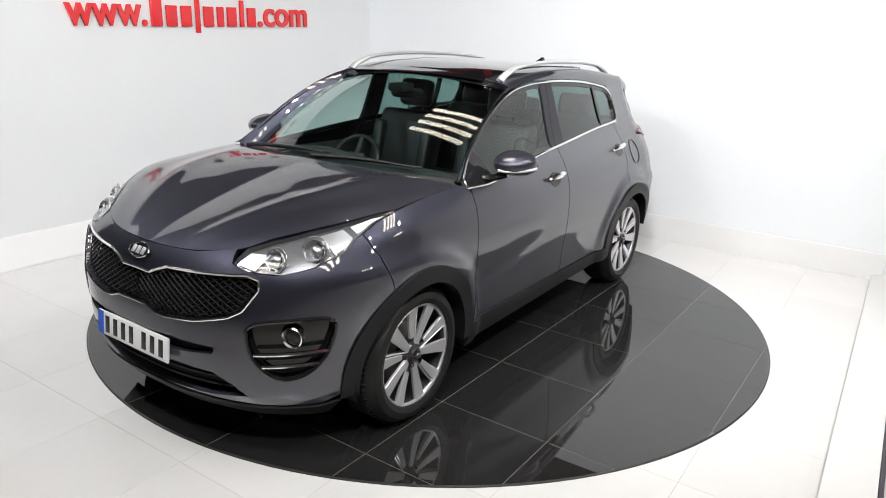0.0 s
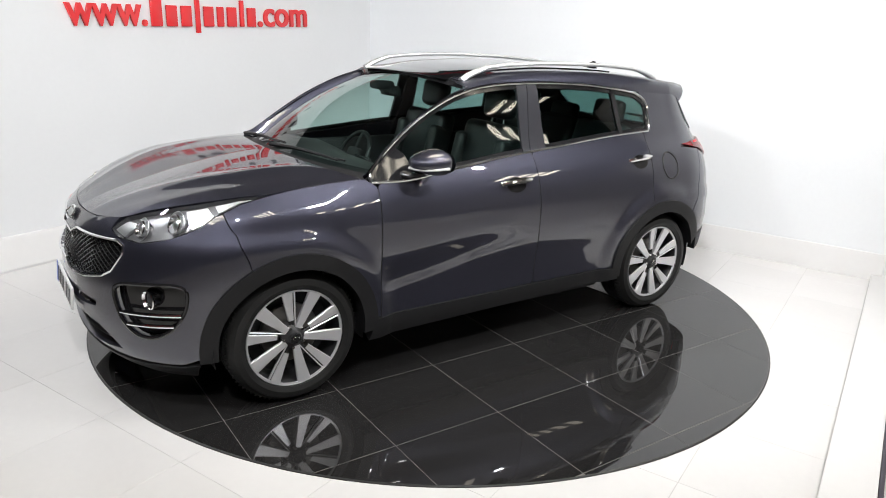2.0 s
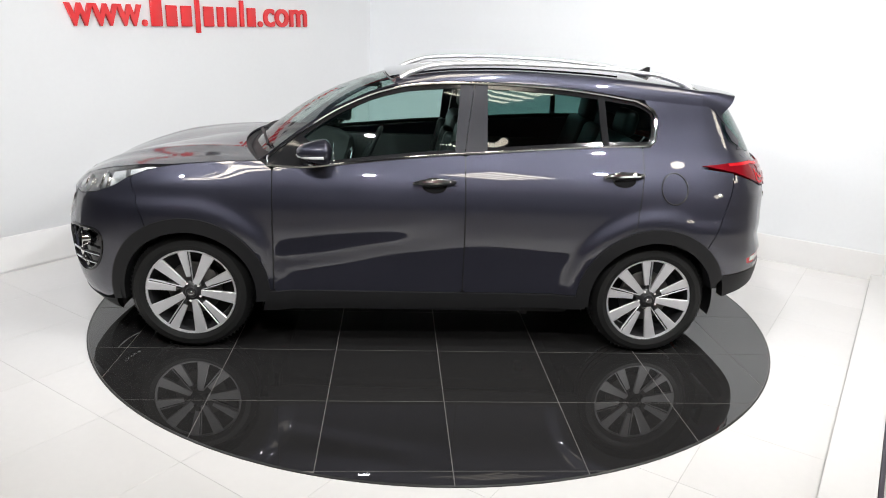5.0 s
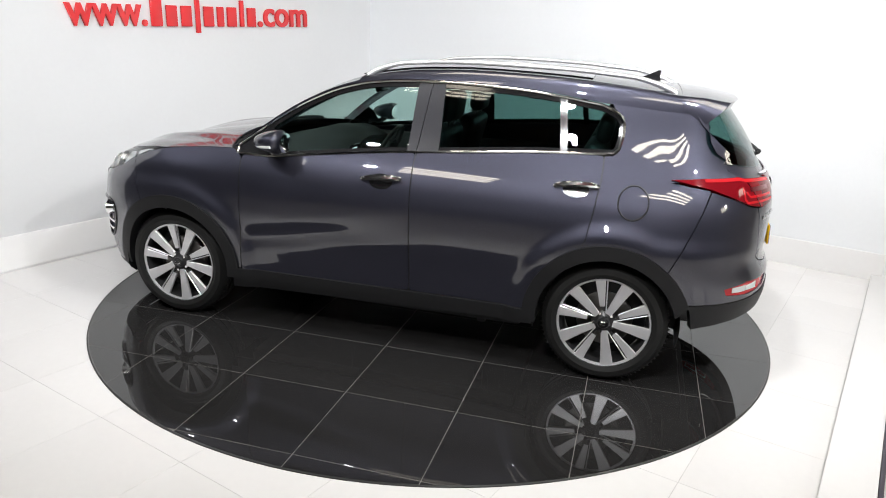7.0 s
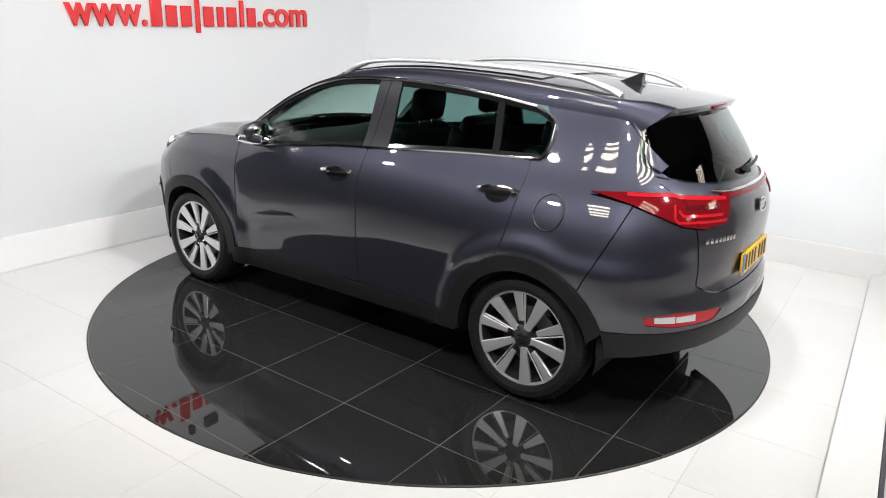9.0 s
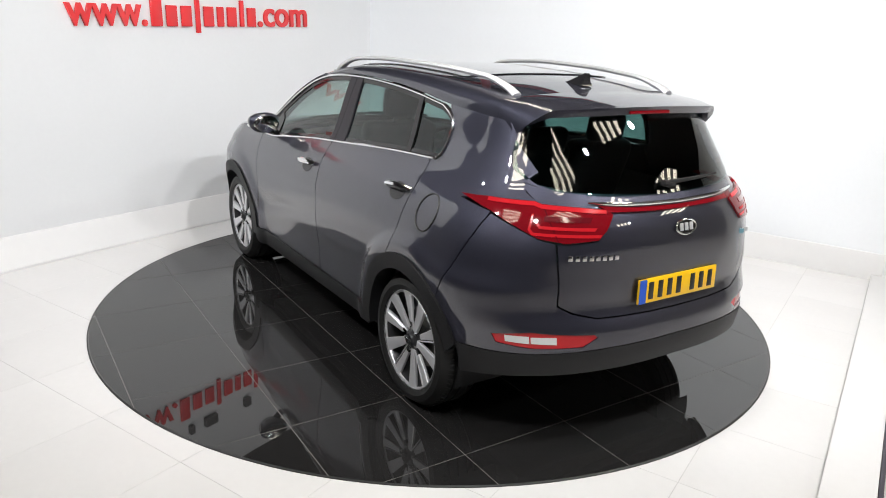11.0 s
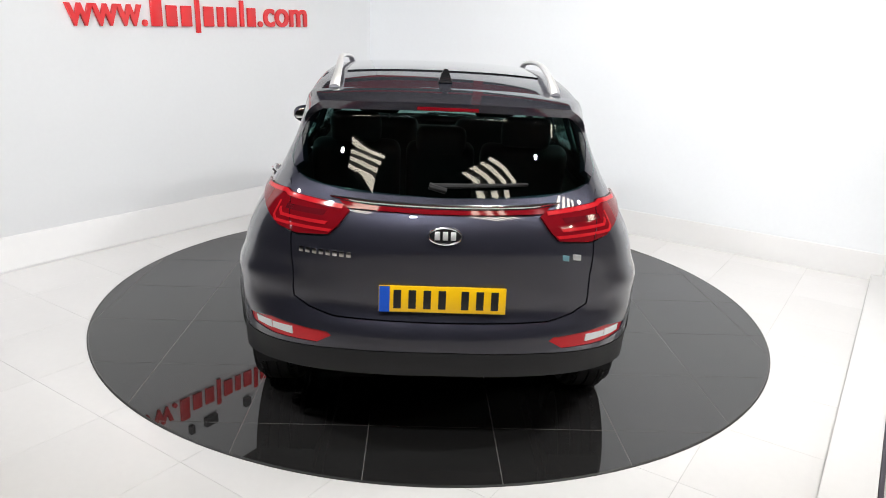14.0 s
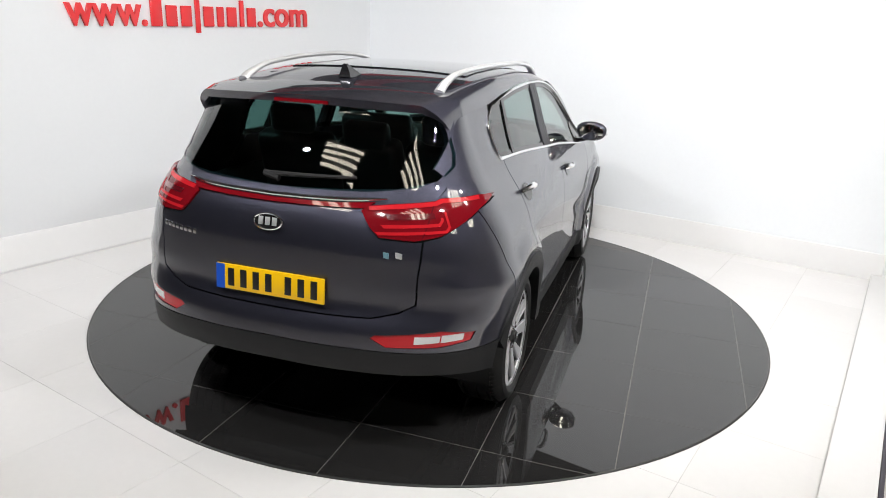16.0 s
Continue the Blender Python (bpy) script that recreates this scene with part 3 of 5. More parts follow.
TAILL = [(rx(-1.59, 1.138), 1.138), (rx(-1.75, 1.153), 1.153), (rx(-1.92, 1.158), 1.158), (ry(0.64, 1.15), 1.15), (ry(0.51, 1.143), 1.143), (ry(0.41, 1.136), 1.136), (ry(0.385, 1.118), 1.118),
         (ry(0.43, 1.06), 1.06), (ry(0.47, 1.022), 1.022), (ry(0.6, 1.008), 1.008), (ry(0.69, 1.022), 1.022), (rx(-1.93, 1.055), 1.055), (rx(-1.79, 1.104), 1.104)]
REFL = [(rx(-1.925, 0.6), 0.6), (rx(-2.046, 0.626), 0.626), (ry(0.475, 0.612), 0.612), (ry(0.455, 0.598), 0.598), (ry(0.52, 0.558), 0.558), (rx(-2.053, 0.55), 0.55), (rx(-1.94, 0.562), 0.562)]
GRILLE = FY((0.0, 0.792), (0.10, 0.79), (0.14, 0.81), (0.2, 0.83), (0.57, 0.848), (0.612, 0.835), (0.618, 0.80), (0.57, 0.715), (0.52, 0.685), (0.38, 0.652), (0.22, 0.638), (0.16, 0.642), (0.10, 0.662), (0.0, 0.665))
FOG = [(fy(0.58, 0.635), 0.635), (fy(0.63, 0.67), 0.67), (fx(1.87, 0.685), 0.685), (fx(1.82, 0.66), 0.66), (fx(1.83, 0.56), 0.56), (fx(1.87, 0.47), 0.47), (fx(1.94, 0.41), 0.41), (fy(0.665, 0.405), 0.405), (fy(0.60, 0.5), 0.5)]
FOG = rounded(FOG, 0.07)
INTAKE = FY((0.0, 0.435), (0.28, 0.435), (0.44, 0.42), (0.52, 0.365), (0.56, 0.315), (0.4, 0.30), (0.0, 0.295))
UPPER_SLOT = FY((0.0, 0.545), (0.3, 0.545), (0.46, 0.54), (0.45, 0.51), (0.3, 0.495), (0.0, 0.495))

# panels of the side
fender = [(0.868, 0.37)] + [(0.868, z) for z in (0.6, 0.9, 1.0)] + [(0.872, 1.06), (0.93, hood_edge(0.93) - 0.004)] + [(x, hood_edge(x) - 0.004) for x in (1.1, 1.25)] + [(fx(1.425, 1.058), 1.058)]
fender += [(fx(1.55, 1.029), 1.029), (fx(1.637, 0.992), 0.992), (fx(1.6, 0.9), 0.9), (fx(1.565, 0.79), 0.79)] + [(fx(WHEEL_X + 0.405 * math.cos(radians(60)), 0.69), WHEEL_Z + 0.405 * math.sin(radians(60)))] + A_F[1:]
both("fender", patch(fender, h=0.024), PAINT)

DOORF = [(0.8615, 0.365), (0.8615, 1.0), (0.866, 1.055), (0.85, belt(0.85))] + [(x, belt(x)) for x in np.arange(0.7, -0.15, -0.15)] + [(-0.2, belt(-0.2)), (-0.2, 1.08), (-0.208, 0.75), (-0.212, 0.372)]
fd = both("front_door", patch(rounded(DOORF, 0.02), h=0.022), PAINT)
DOORR = [(-0.2185, 0.372), (-0.2145, 0.75), (-0.2065, 1.08), (-0.2065, belt(-0.2))] + [(x, belt(x)) for x in np.arange(-0.35, -1.2, -0.15)] + [(-1.235, belt(-1.235)), (-1.235, 1.12), (-1.215, 0.95), (-1.19, 0.80), (-1.13, 0.715), (-1.03, 0.6), (-0.96, 0.48), (-0.925, 0.372)]
rd = both("rear_door", patch(rounded(DOORR, 0.02), h=0.022), PAINT)
QUART = [(-1.2415, belt(-1.24)), (-1.2415, 1.12), (-1.2215, 0.95), (-1.1965, 0.805), (-1.13, 0.705)] + arc(-WHEEL_X, WHEEL_Z, ARCH, 62, 128, 16) + SX((-1.63, 0.69), (-1.688, 0.82), (-1.742, 0.95), (-1.78, 1.06)) + [(a, b - 0.003) for a, b in TAILL[12:]] + [(TAILL[0][0] + 0.004, 1.125)] + [(a, b + 0.003) for a, b in TAILL[1:4]]
QUART += RY((0.665, 1.19), (0.655, 1.225)) + [(rx(-1.868, 1.272), 1.272), (rx(-1.808, 1.325), 1.325), (rx(-1.732, 1.395), 1.395), (rx(-1.70, 1.428), 1.428)] + [(rx(x, win_top(x) + 0.008), win_top(x) + 0.008) for x in (-1.66, -1.6, -1.55, -1.5, -1.45, -1.4, -1.35, -1.3, -1.25)] + [(-1.268, 1.462), (-1.306, 1.435), (-1.324, 1.395), (-1.324, 1.33), (-1.31, 1.262), (-1.285, belt(-1.285))]
qp = both("quarter_panel", patch(QUART, h=0.024), PAINT)

# dark strips behind the shut lines stand in for the shade in the gaps
for line in ([(0.8648, z) for z in np.linspace(0.38, 1.0, 14)] + [(0.869, 1.05)],
             [(-0.2155, 0.38), (-0.2135, 0.55), (-0.2115, 0.75), (-0.207, 0.95), (-0.2035, 1.08), (-0.2035, belt(-0.2) - 0.004)],
             [(-1.2385, belt(-1.24) - 0.004), (-1.2385, 1.12), (-1.2185, 0.95), (-1.1935, 0.803), (-1.14, 0.72)]):
    bm = bmesh.new()
    tube(bm, [shell(*p, -0.0075) for p in dense(line, 0.05, closed=False)], 0.0062, 6)
    both("door_seal", bm, BAR_BLACK, label="dark strip standing in for shade in the shut line")

# bumpers
FB = [(PF, 0.30)] + FY((0.3, 0.29), (0.55, 0.275)) + SX((2.02, 0.27), (1.85, 0.265)) + [(fx(1.78, 0.3), 0.3)] + [(fx(a, b), b) for a, b in arc(WHEEL_X, WHEEL_Z, ARCH + 0.02, 0, 60, 14)] + \
     SX((1.57, 0.79), (1.605, 0.9), (1.642, 0.988)) + [(a, b - 0.004) for a, b in HEAD[5:0:-1]] + [(HEAD[0][0] + 0.006, 0.888)] + FY((0.46, 0.933), (0.3, 0.908)) + [(PF, 0.897)]
FB += GRILLE + UPPER_SLOT + INTAKE
fb = whole("front_bumper", patch(FB, holes=[FOG], h=0.03), PAINT)
RB = RY((0.0, 0.672), (0.45, 0.675), (0.56, 0.70), (0.625, 0.735)) + RY((0.627, 0.8), (0.637, 0.96), (0.637, 1.005)) + [(a, b - 0.003) for a, b in TAILL[10:12]] + SX((-1.8, 1.094), (-1.786, 1.06), (-1.748, 0.95), (-1.694, 0.82), (-1.636, 0.69)) + \
     [(rx(a, b), b) for a, b in arc(-WHEEL_X, WHEEL_Z, ARCH + 0.02, 130, 142, 5)] + SX((-1.755, 0.51), (-1.9, 0.518)) + RY((0.7, 0.528), (0.4, 0.548), (0.0, 0.555))
rb = whole("rear_bumper", patch(RB, holes=[REFL], h=0.03), PAINT)
RBL = RY((0.0, 0.551), (0.4, 0.544), (0.7, 0.524)) + SX((-1.9, 0.514), (-1.757, 0.506)) + [(rx(a, b), b) for a, b in arc(-WHEEL_X, WHEEL_Z, ARCH + 0.045, 147, 176, 8)] + SX((-1.83, 0.385), (-1.95, 0.405)) + RY((0.7, 0.42), (0.4, 0.438), (0.0, 0.445))
whole("bumper_cladding", patch(RBL, off=0.004, depth=0.05, h=0.03), PLASTIC, rb, "matt black lower bumper")
FBL = FY((0.0, 0.288), (0.3, 0.278), (0.55, 0.262)) + SX((2.02, 0.258), (1.85, 0.253), (1.775, 0.27)) + SX((1.775, 0.185), (1.95, 0.185)) + FY((0.5, 0.175), (0.0, 0.17))
whole("bumper_lip", patch(FBL, off=0.006, depth=0.06, h=0.03), PLASTIC, fb, "dark lower lip of the bumper")

# wheel-arch trims and sills
ARCH_F = arc(WHEEL_X, WHEEL_Z, 0.372, -8, 186, 40) + arc(WHEEL_X, WHEEL_Z, 0.45, 184, -8, 40)
ARCH_R = arc(-WHEEL_X, WHEEL_Z, 0.372, -6, 166, 40) + arc(-WHEEL_X, WHEEL_Z, 0.45, 160, -4, 40)
for o in (ARCH_F, ARCH_R):
    both("arch_trim", patch([(fx(x, z) if x > 0 else rx(x, z), z) for x, z in o], off=0.012, depth=0.09, h=0.03), PLASTIC, label="matt black wheel-arch trim")
SILL = [(0.93, 0.25), (0.9, 0.368)] + [(x, 0.368) for x in np.arange(0.7, -0.85, -0.2)] + [(-0.93, 0.368), (-0.95, 0.29)]
both("sill", patch(SILL, off=0.012, depth=0.08), PLASTIC, label="matt black sill cladding")

# bonnet
def hood_pt(f, g):
    """f from the middle to the edge, g from the nose to the windscreen."""
    def front(f):
        y = 0.47 * f
        z = 0.9 + 0.005 * f + 0.03 * f ** 3
        return shell(fy(y, z), z)
    side_line = [shell(fy(0.47, 0.935), 0.935), shell(fy(0.5, 0.945), 0.945), shell(fx(1.91, 0.972), 0.972), shell(fx(1.79, 1.009), 1.009), shell(fx(1.65, 1.04), 1.04), shell(fx(1.55, 1.057), 1.057), shell(fx(1.42, 1.066), 1.066)] + [shell(x, hood_edge(x)) for x in (1.25, 1.1, 0.95)]
    lens = np.cumsum([0] + [(a - b).length for a, b in zip(side_line, side_line[1:])])
    def side(g):
        d = g * lens[-1]
        return Vector([float(np.interp(d, lens, [p[k] for p in side_line])) for k in range(3)])
    def back(f):
        return Vector((1.13 - 0.18 * f ** 2.2, side(1).y * f, 1.143 + (side(1).z - 1.143) * f ** 2.5))
    top = smooth_curve((0, 0.9), (0.12, 0.952), (0.3, 1.01), (0.55, 1.074), (0.8, 1.12), (1, 1.143))
    def centre(g):
        return Vector((front(0).x + (1.13 - front(0).x) * g, 0, top(g)))
    a, b = front(f), back(f)
    c, d = centre(g), side(g)
    f0, f1, b0, b1 = front(0), front(1), back(0), back(1)
    q = a * (1 - g) + b * g + c * (1 - f) + d * f - (f0 * (1 - f) * (1 - g) + f1 * f * (1 - g) + b0 * (1 - f) * g + b1 * f * g)
    q.z += 0.03 * (1 - f ** 2) * math.sin(math.pi * min(1, g * 1.0)) ** 0.8 * f * 2.0
    q.z += 0.008 * math.exp(-((f - (0.44 + 0.24 * g)) / 0.075) ** 2) * math.sin(math.pi * g) ** 0.6
    q.z -= 0.004 * math.exp(-((f - (0.64 + 0.2 * g)) / 0.09) ** 2) * math.sin(math.pi * g) ** 0.6
    return q


bm = bmesh.new()
fs = np.linspace(0, 1, 44)
sheet(bm, [[hood_pt(f, g) for f in fs] for g in np.linspace(0.002, 1, 40)])
mirrored(bm)
thicken(bm, 0.012)
hood = raw_part("bonnet", bm, PAINT, car, sharp=30)

# windscreen, cowl, pillars
def screen_pt(f, g):
    """f from the middle to the edge, g from the cowl to the roof."""
    low = Vector((1.07 - 0.22 * abs(f) ** 2.2, 0.755 * f, 1.132 - 0.03 * f * f))
    high = Vector((0.27 - 0.10 * abs(f) ** 2, 0.615 * f, 1.566 - 0.05 * abs(f) ** 2))
    p = low.lerp(high, g)
    p += Vector((0.5, 0, 0.86)) * (0.035 + 0.02 * (1 - f * f)) * math.sin(math.pi * g)
    return p


bm = bmesh.new()
sheet(bm, [[screen_pt(f, g) for f in np.linspace(-1, 1, 30)] for g in np.linspace(0.0, 1, 20)])
screen = finish("windscreen", bm, GLASS, car, "clear green-tinted windscreen")
bm = bmesh.new()
rows = []
for f in np.linspace(-1, 1, 31):
    a, b = screen_pt(f, -0.01), hood_pt(abs(f), 1.0)
    b.y = math.copysign(b.y, f)
    rows.append([b + Vector((0, 0, -0.02)), (a + b) / 2 + Vector((0, 0, -0.03)), a + Vector((0.01, 0, -0.004)), screen_pt(f, 0.04) + Vector((-0.004, 0, -0.004))])
sheet(bm, rows)
cowl = finish("cowl_panel", bm, PLASTIC, car, "black plastic cowl under the windscreen")

bm = bmesh.new()
rows = []
for g in np.linspace(-0.06, 1.0, 26):
    a = screen_pt(1.0, max(g, 0))
    if g < 0:
        a = a + Vector((0.05, 0.03, -0.01)) * (-g / 0.06)
    xw = 0.94 - 0.76 * max(g, 0.0) ** 0.92
    zt = win_top(xw) + 0.008
    b = shell(xw, zt)
    mid = (a + b) / 2 + Vector((0.02, 0.02, 0.015))
    rows.append([a + Vector((0, 0.0, -0.006)), a.lerp(mid, 0.25) + Vector((0.004, 0.001, 0.004)), a.lerp(mid, 0.6) + Vector((0.004, 0.004, 0.005)), mid, mid.lerp(b, 0.5) + Vector((0.002, 0.006, 0.003)), b])
sheet(bm, rows)
bmesh.ops.recalc_face_normals(bm, faces=bm.faces)
both("a_pillar", bm, PAINT)

# roof
roof_mid = smooth_curve((0.27, 1.567), (0.1, 1.6), (-0.15, 1.632), (-0.5, 1.646), (-0.9, 1.638), (-1.3, 1.611), (-1.6, 1.576), (-1.95, 1.53))


def roof_pt(x, f):
    """f from 0 at the middle to 1 at the window line."""
    zt = win_top(x) + 0.006
    q = shell(rx(x, zt) if x < 0 else x, zt)
    yr = min(0.60, q.y - 0.035)
    if f <= 0.8:
        y = yr * f / 0.8
        return Vector((x, y, roof_mid(x) - 0.028 * (f / 0.8) ** 2.5))
    t = (f - 0.8) / 0.2
    a = Vector((x, yr, roof_mid(x) - 0.028))
    k = Vector((x, yr + (q.y - yr) * 0.72, a.z - 0.012))
    return a * (1 - t) ** 2 + k * 2 * t * (1 - t) + q * t * t


bm = bmesh.new()
xs = list(np.linspace(0.2, -1.61, 42))
sheet(bm, [[roof_pt(x, f) for f in list(np.linspace(0, 0.8, 14)) + list(np.linspace(0.84, 1, 8))] for x in xs])
mirrored(bm)
thicken(bm, 0.012)
roof = raw_part("roof", bm, PAINT, car)
bm = bmesh.new()
rows = []
for x in np.linspace(0.235, -1.12, 40):
    rows.append([(x + (0.04 * (1 - (f / 0.66) ** 2) if x > 0.19 else 0), roof_pt(x, abs(f)).y * (1 if f >= 0 else -1), roof_pt(x, abs(f)).z + 0.006) for f in np.linspace(-0.66, 0.66, 24)])
sheet(bm, rows)
thicken(bm, 0.005)
raw_part("sunroof", bm, material("sunroof_glass", (0.006, 0.006, 0.007), 0.02, coat=1.0), roof, "black glass panoramic sunroof")
# header strip between screen and roof
bm = bmesh.new()
rows = []
for f in np.linspace(-1, 1, 31):
    a = screen_pt(f, 0.985) + Vector((0, 0, 0.003))
    q = roof_pt(0.19, abs(f) * 0.82)
    q.y = math.copysign(q.y, f)
    rows.append([a, a.lerp(q, 0.5) + Vector((0.004, 0, 0.006)), q + Vector((0, 0, 0.004))])
sheet(bm, rows)
finish("roof_header", bm, GLOSS_BLACK, roof)

# spoiler: runs on from the roof and turns down at its ends
bm = bmesh.new()
rows = []
for f in list(np.linspace(0, 0.8, 20)) + list(np.linspace(0.82, 1, 10)):
    a = roof_pt(-1.6, f) + Vector((0, 0, 0.002))
    if f <= 0.8:
        k = f / 0.8
        tip = Vector((-1.915 + 0.07 * k ** 3, 0.53 * k, 1.54 - 0.014 * k ** 2))
        low = tip + Vector((0.02, 0, -0.035))
        back = Vector((-1.835 + 0.03 * k, tip.y * 0.98, 1.5))
    else:
        k = (f - 0.8) / 0.2
        tip = Vector((-1.845, 0.53, 1.526)).lerp(shell(rx(-1.724, 1.412), 1.412, 0.004), k) + Vector((-0.012, 0.018, 0.008)) * math.sin(math.pi * k)
        low = tip + Vector((0.02, -0.012, -0.035 * (1 - k)))
        back = Vector((-1.805, 0.52, 1.5)).lerp(tip + Vector((0.03, -0.03, 0)), k)
    rows.append([a, a.lerp(tip, 0.5) + Vector((0, 0, 0.006 * (1 - max(0, f - 0.8) * 5))), a.lerp(tip, 0.95), tip, low, back])
sheet(bm, rows)
mirrored(bm)
bmesh.ops.recalc_face_normals(bm, faces=bm.faces)
sp = raw_part("spoiler", bm, PAINT, car)
bm = bmesh.new()
box(bm, (0.014, 0.26, 0.016), (-1.903, 0, 1.514), bevel=0.004)
part("brake_light", bm, RED_LENS, sp, "red high-level brake light")

# tailgate and its glass
TG = RY((0.0, 0.678), (0.45, 0.681), (0.555, 0.706), (0.618, 0.74), (0.62, 0.8), (0.63, 0.96), (0.63, 1.004)) + [(a, b - 0.003) for a, b in TAILL[9:6:-1]] + [(a, b) for a, b in TAILL[6:3:-1]] + [(ry(0.64, 1.152), 1.152)] + RY((0.66, 1.19), (0.665, 1.225), (0.6, 1.22), (0.5, 1.2), (0.0, 1.18))
tg = whole("tailgate", patch(TG, h=0.03), PAINT)
RG = RY((0.0, 1.178), (0.4, 1.186), (0.57, 1.204), (0.645, 1.235), (0.668, 1.275), (0.655, 1.325), (0.62, 1.41), (0.565, 1.5), (0.3, 1.52), (0.0, 1.525))
rg = whole("rear_window", patch(RG, off=0.004, depth=0.006, h=0.05), GLASS_DARK, tg, "dark privacy glass")
RGB = [(rx(-1.706, 1.42), 1.42), (rx(-1.732, 1.393), 1.393), (rx(-1.81, 1.323), 1.323), (rx(-1.87, 1.27), 1.27)] + RY((0.66, 1.225), (0.62, 1.215), (0.656, 1.275), (0.645, 1.325), (0.61, 1.41), (0.555, 1.5), (0.57, 1.503), (0.62, 1.455))
both("spoiler_side", patch(RGB, off=0.006, depth=0.03, h=0.03), PAINT, label="painted spoiler end beside the rear window")
bm = bmesh.new()
rail = smooth_curve((0.0, 1.146), (0.3, 1.15), (0.47, 1.158))
tube(bm, [shell(ry(y, rail(y)), rail(y), 0.01) for y in np.linspace(0.0, 0.47, 20)], [0.009] * 16 + [0.008, 0.007, 0.005, 0.003], 10)
bm.faces.ensure_lookup_table()
whole("chrome_strip", bm, CHROME, tg, "chrome strip joining the tail lamps")
REDSTRIP = RY((0.0, 1.136), (0.3, 1.14), (0.43, 1.148), (0.40, 1.126), (0.3, 1.125), (0.0, 1.121))
whole("red_strip", patch(REDSTRIP, off=0.009, depth=0.012, h=0.03), RED_LENS, tg, "thin red reflector strip")

# tail lamps
def inset(poly, k, shift=(0, 0)):
    cx, cy = sum(p[0] for p in poly) / len(poly), sum(p[1] for p in poly) / len(poly)
    return [(cx + (x - cx) * k + shift[0], cy + (y - cy) * k + shift[1]) for x, y in poly]


tl = both("tail_lamp", patch(TAILL, off=0.010, depth=0.03, h=0.025), RED_LENS, label="red tail lamp")
for side, lamp in ((1, tl[0]), (-1, tl[1])):
    top = TAILL[1:6]
    guides = [[(a, b - 0.003) for a, b in top] + [(a, b - 0.017) for a, b in top[::-1]]]
    ua, ub = rx(-1.955, 1.08), ry(0.455, 1.07)
    for k in range(2):
        e, zl, zh = 0.03 * k, 1.033 + 0.026 * k, 1.112 - 0.022 * k
        guides.append([(ua - e, zh), (ua - e, zl + 0.02), (ua - e - 0.03, zl), (ub + e, zl - 0.002), (ub + e - 0.012, zl + 0.01), (ua - e - 0.034, zl + 0.011), (ua - e - 0.013, zl + 0.024), (ua - e - 0.013, zh)])
    guides.append([(ua - 0.075, 1.108), (ua - 0.075, 1.088), (ub + 0.055, 1.088), (ub + 0.045, 1.108)])
    for k, g in enumerate(guides):
        bm = patch(g, off=0.0125, depth=0.004, h=0.03)
        raw_part("light_guide", bm if side > 0 else flip_y(bm), RED_DEEP if k == 3 else RED_BRIGHT, lamp)
    bm = patch([(ry(0.628, 1.0), 1.012), (ry(0.634, 1.15), 1.147), (ry(0.638, 1.15), 1.147), (ry(0.632, 1.0), 1.012)], off=0.0125, depth=0.004, h=0.03)
    raw_part("lens_joint", bm if side > 0 else flip_y(bm), RED_DEEP, lamp)
rl = both("bumper_lamp", patch(REFL, off=-0.006, depth=0.02, h=0.025), RED_BRIGHT, rb, "red reflector with a clear lamp")
for side, lamp in ((1, rl[0]), (-1, rl[1])):
    ua, ub = rx(-1.972, 0.59), ry(0.63, 0.59)
    um = (ua + ub) / 2
    for a, b in ((ua, um + 0.004), (um - 0.004, ub)):
        bm = patch([(a, 0.601), (b, 0.604), (b, 0.571), (a, 0.573)], off=-0.003, depth=0.01, h=0.02)
        raw_part("lens", bm if side > 0 else flip_y(bm), WHITE_LENS, lamp, "clear reversing lens")

# headlamps: dark bowl, reflectors, lens
hl = both("headlamp", patch(HEAD, off=-0.026, depth=-0.025, h=0.02), LAMP_BEZEL, label="clear projector headlamp")
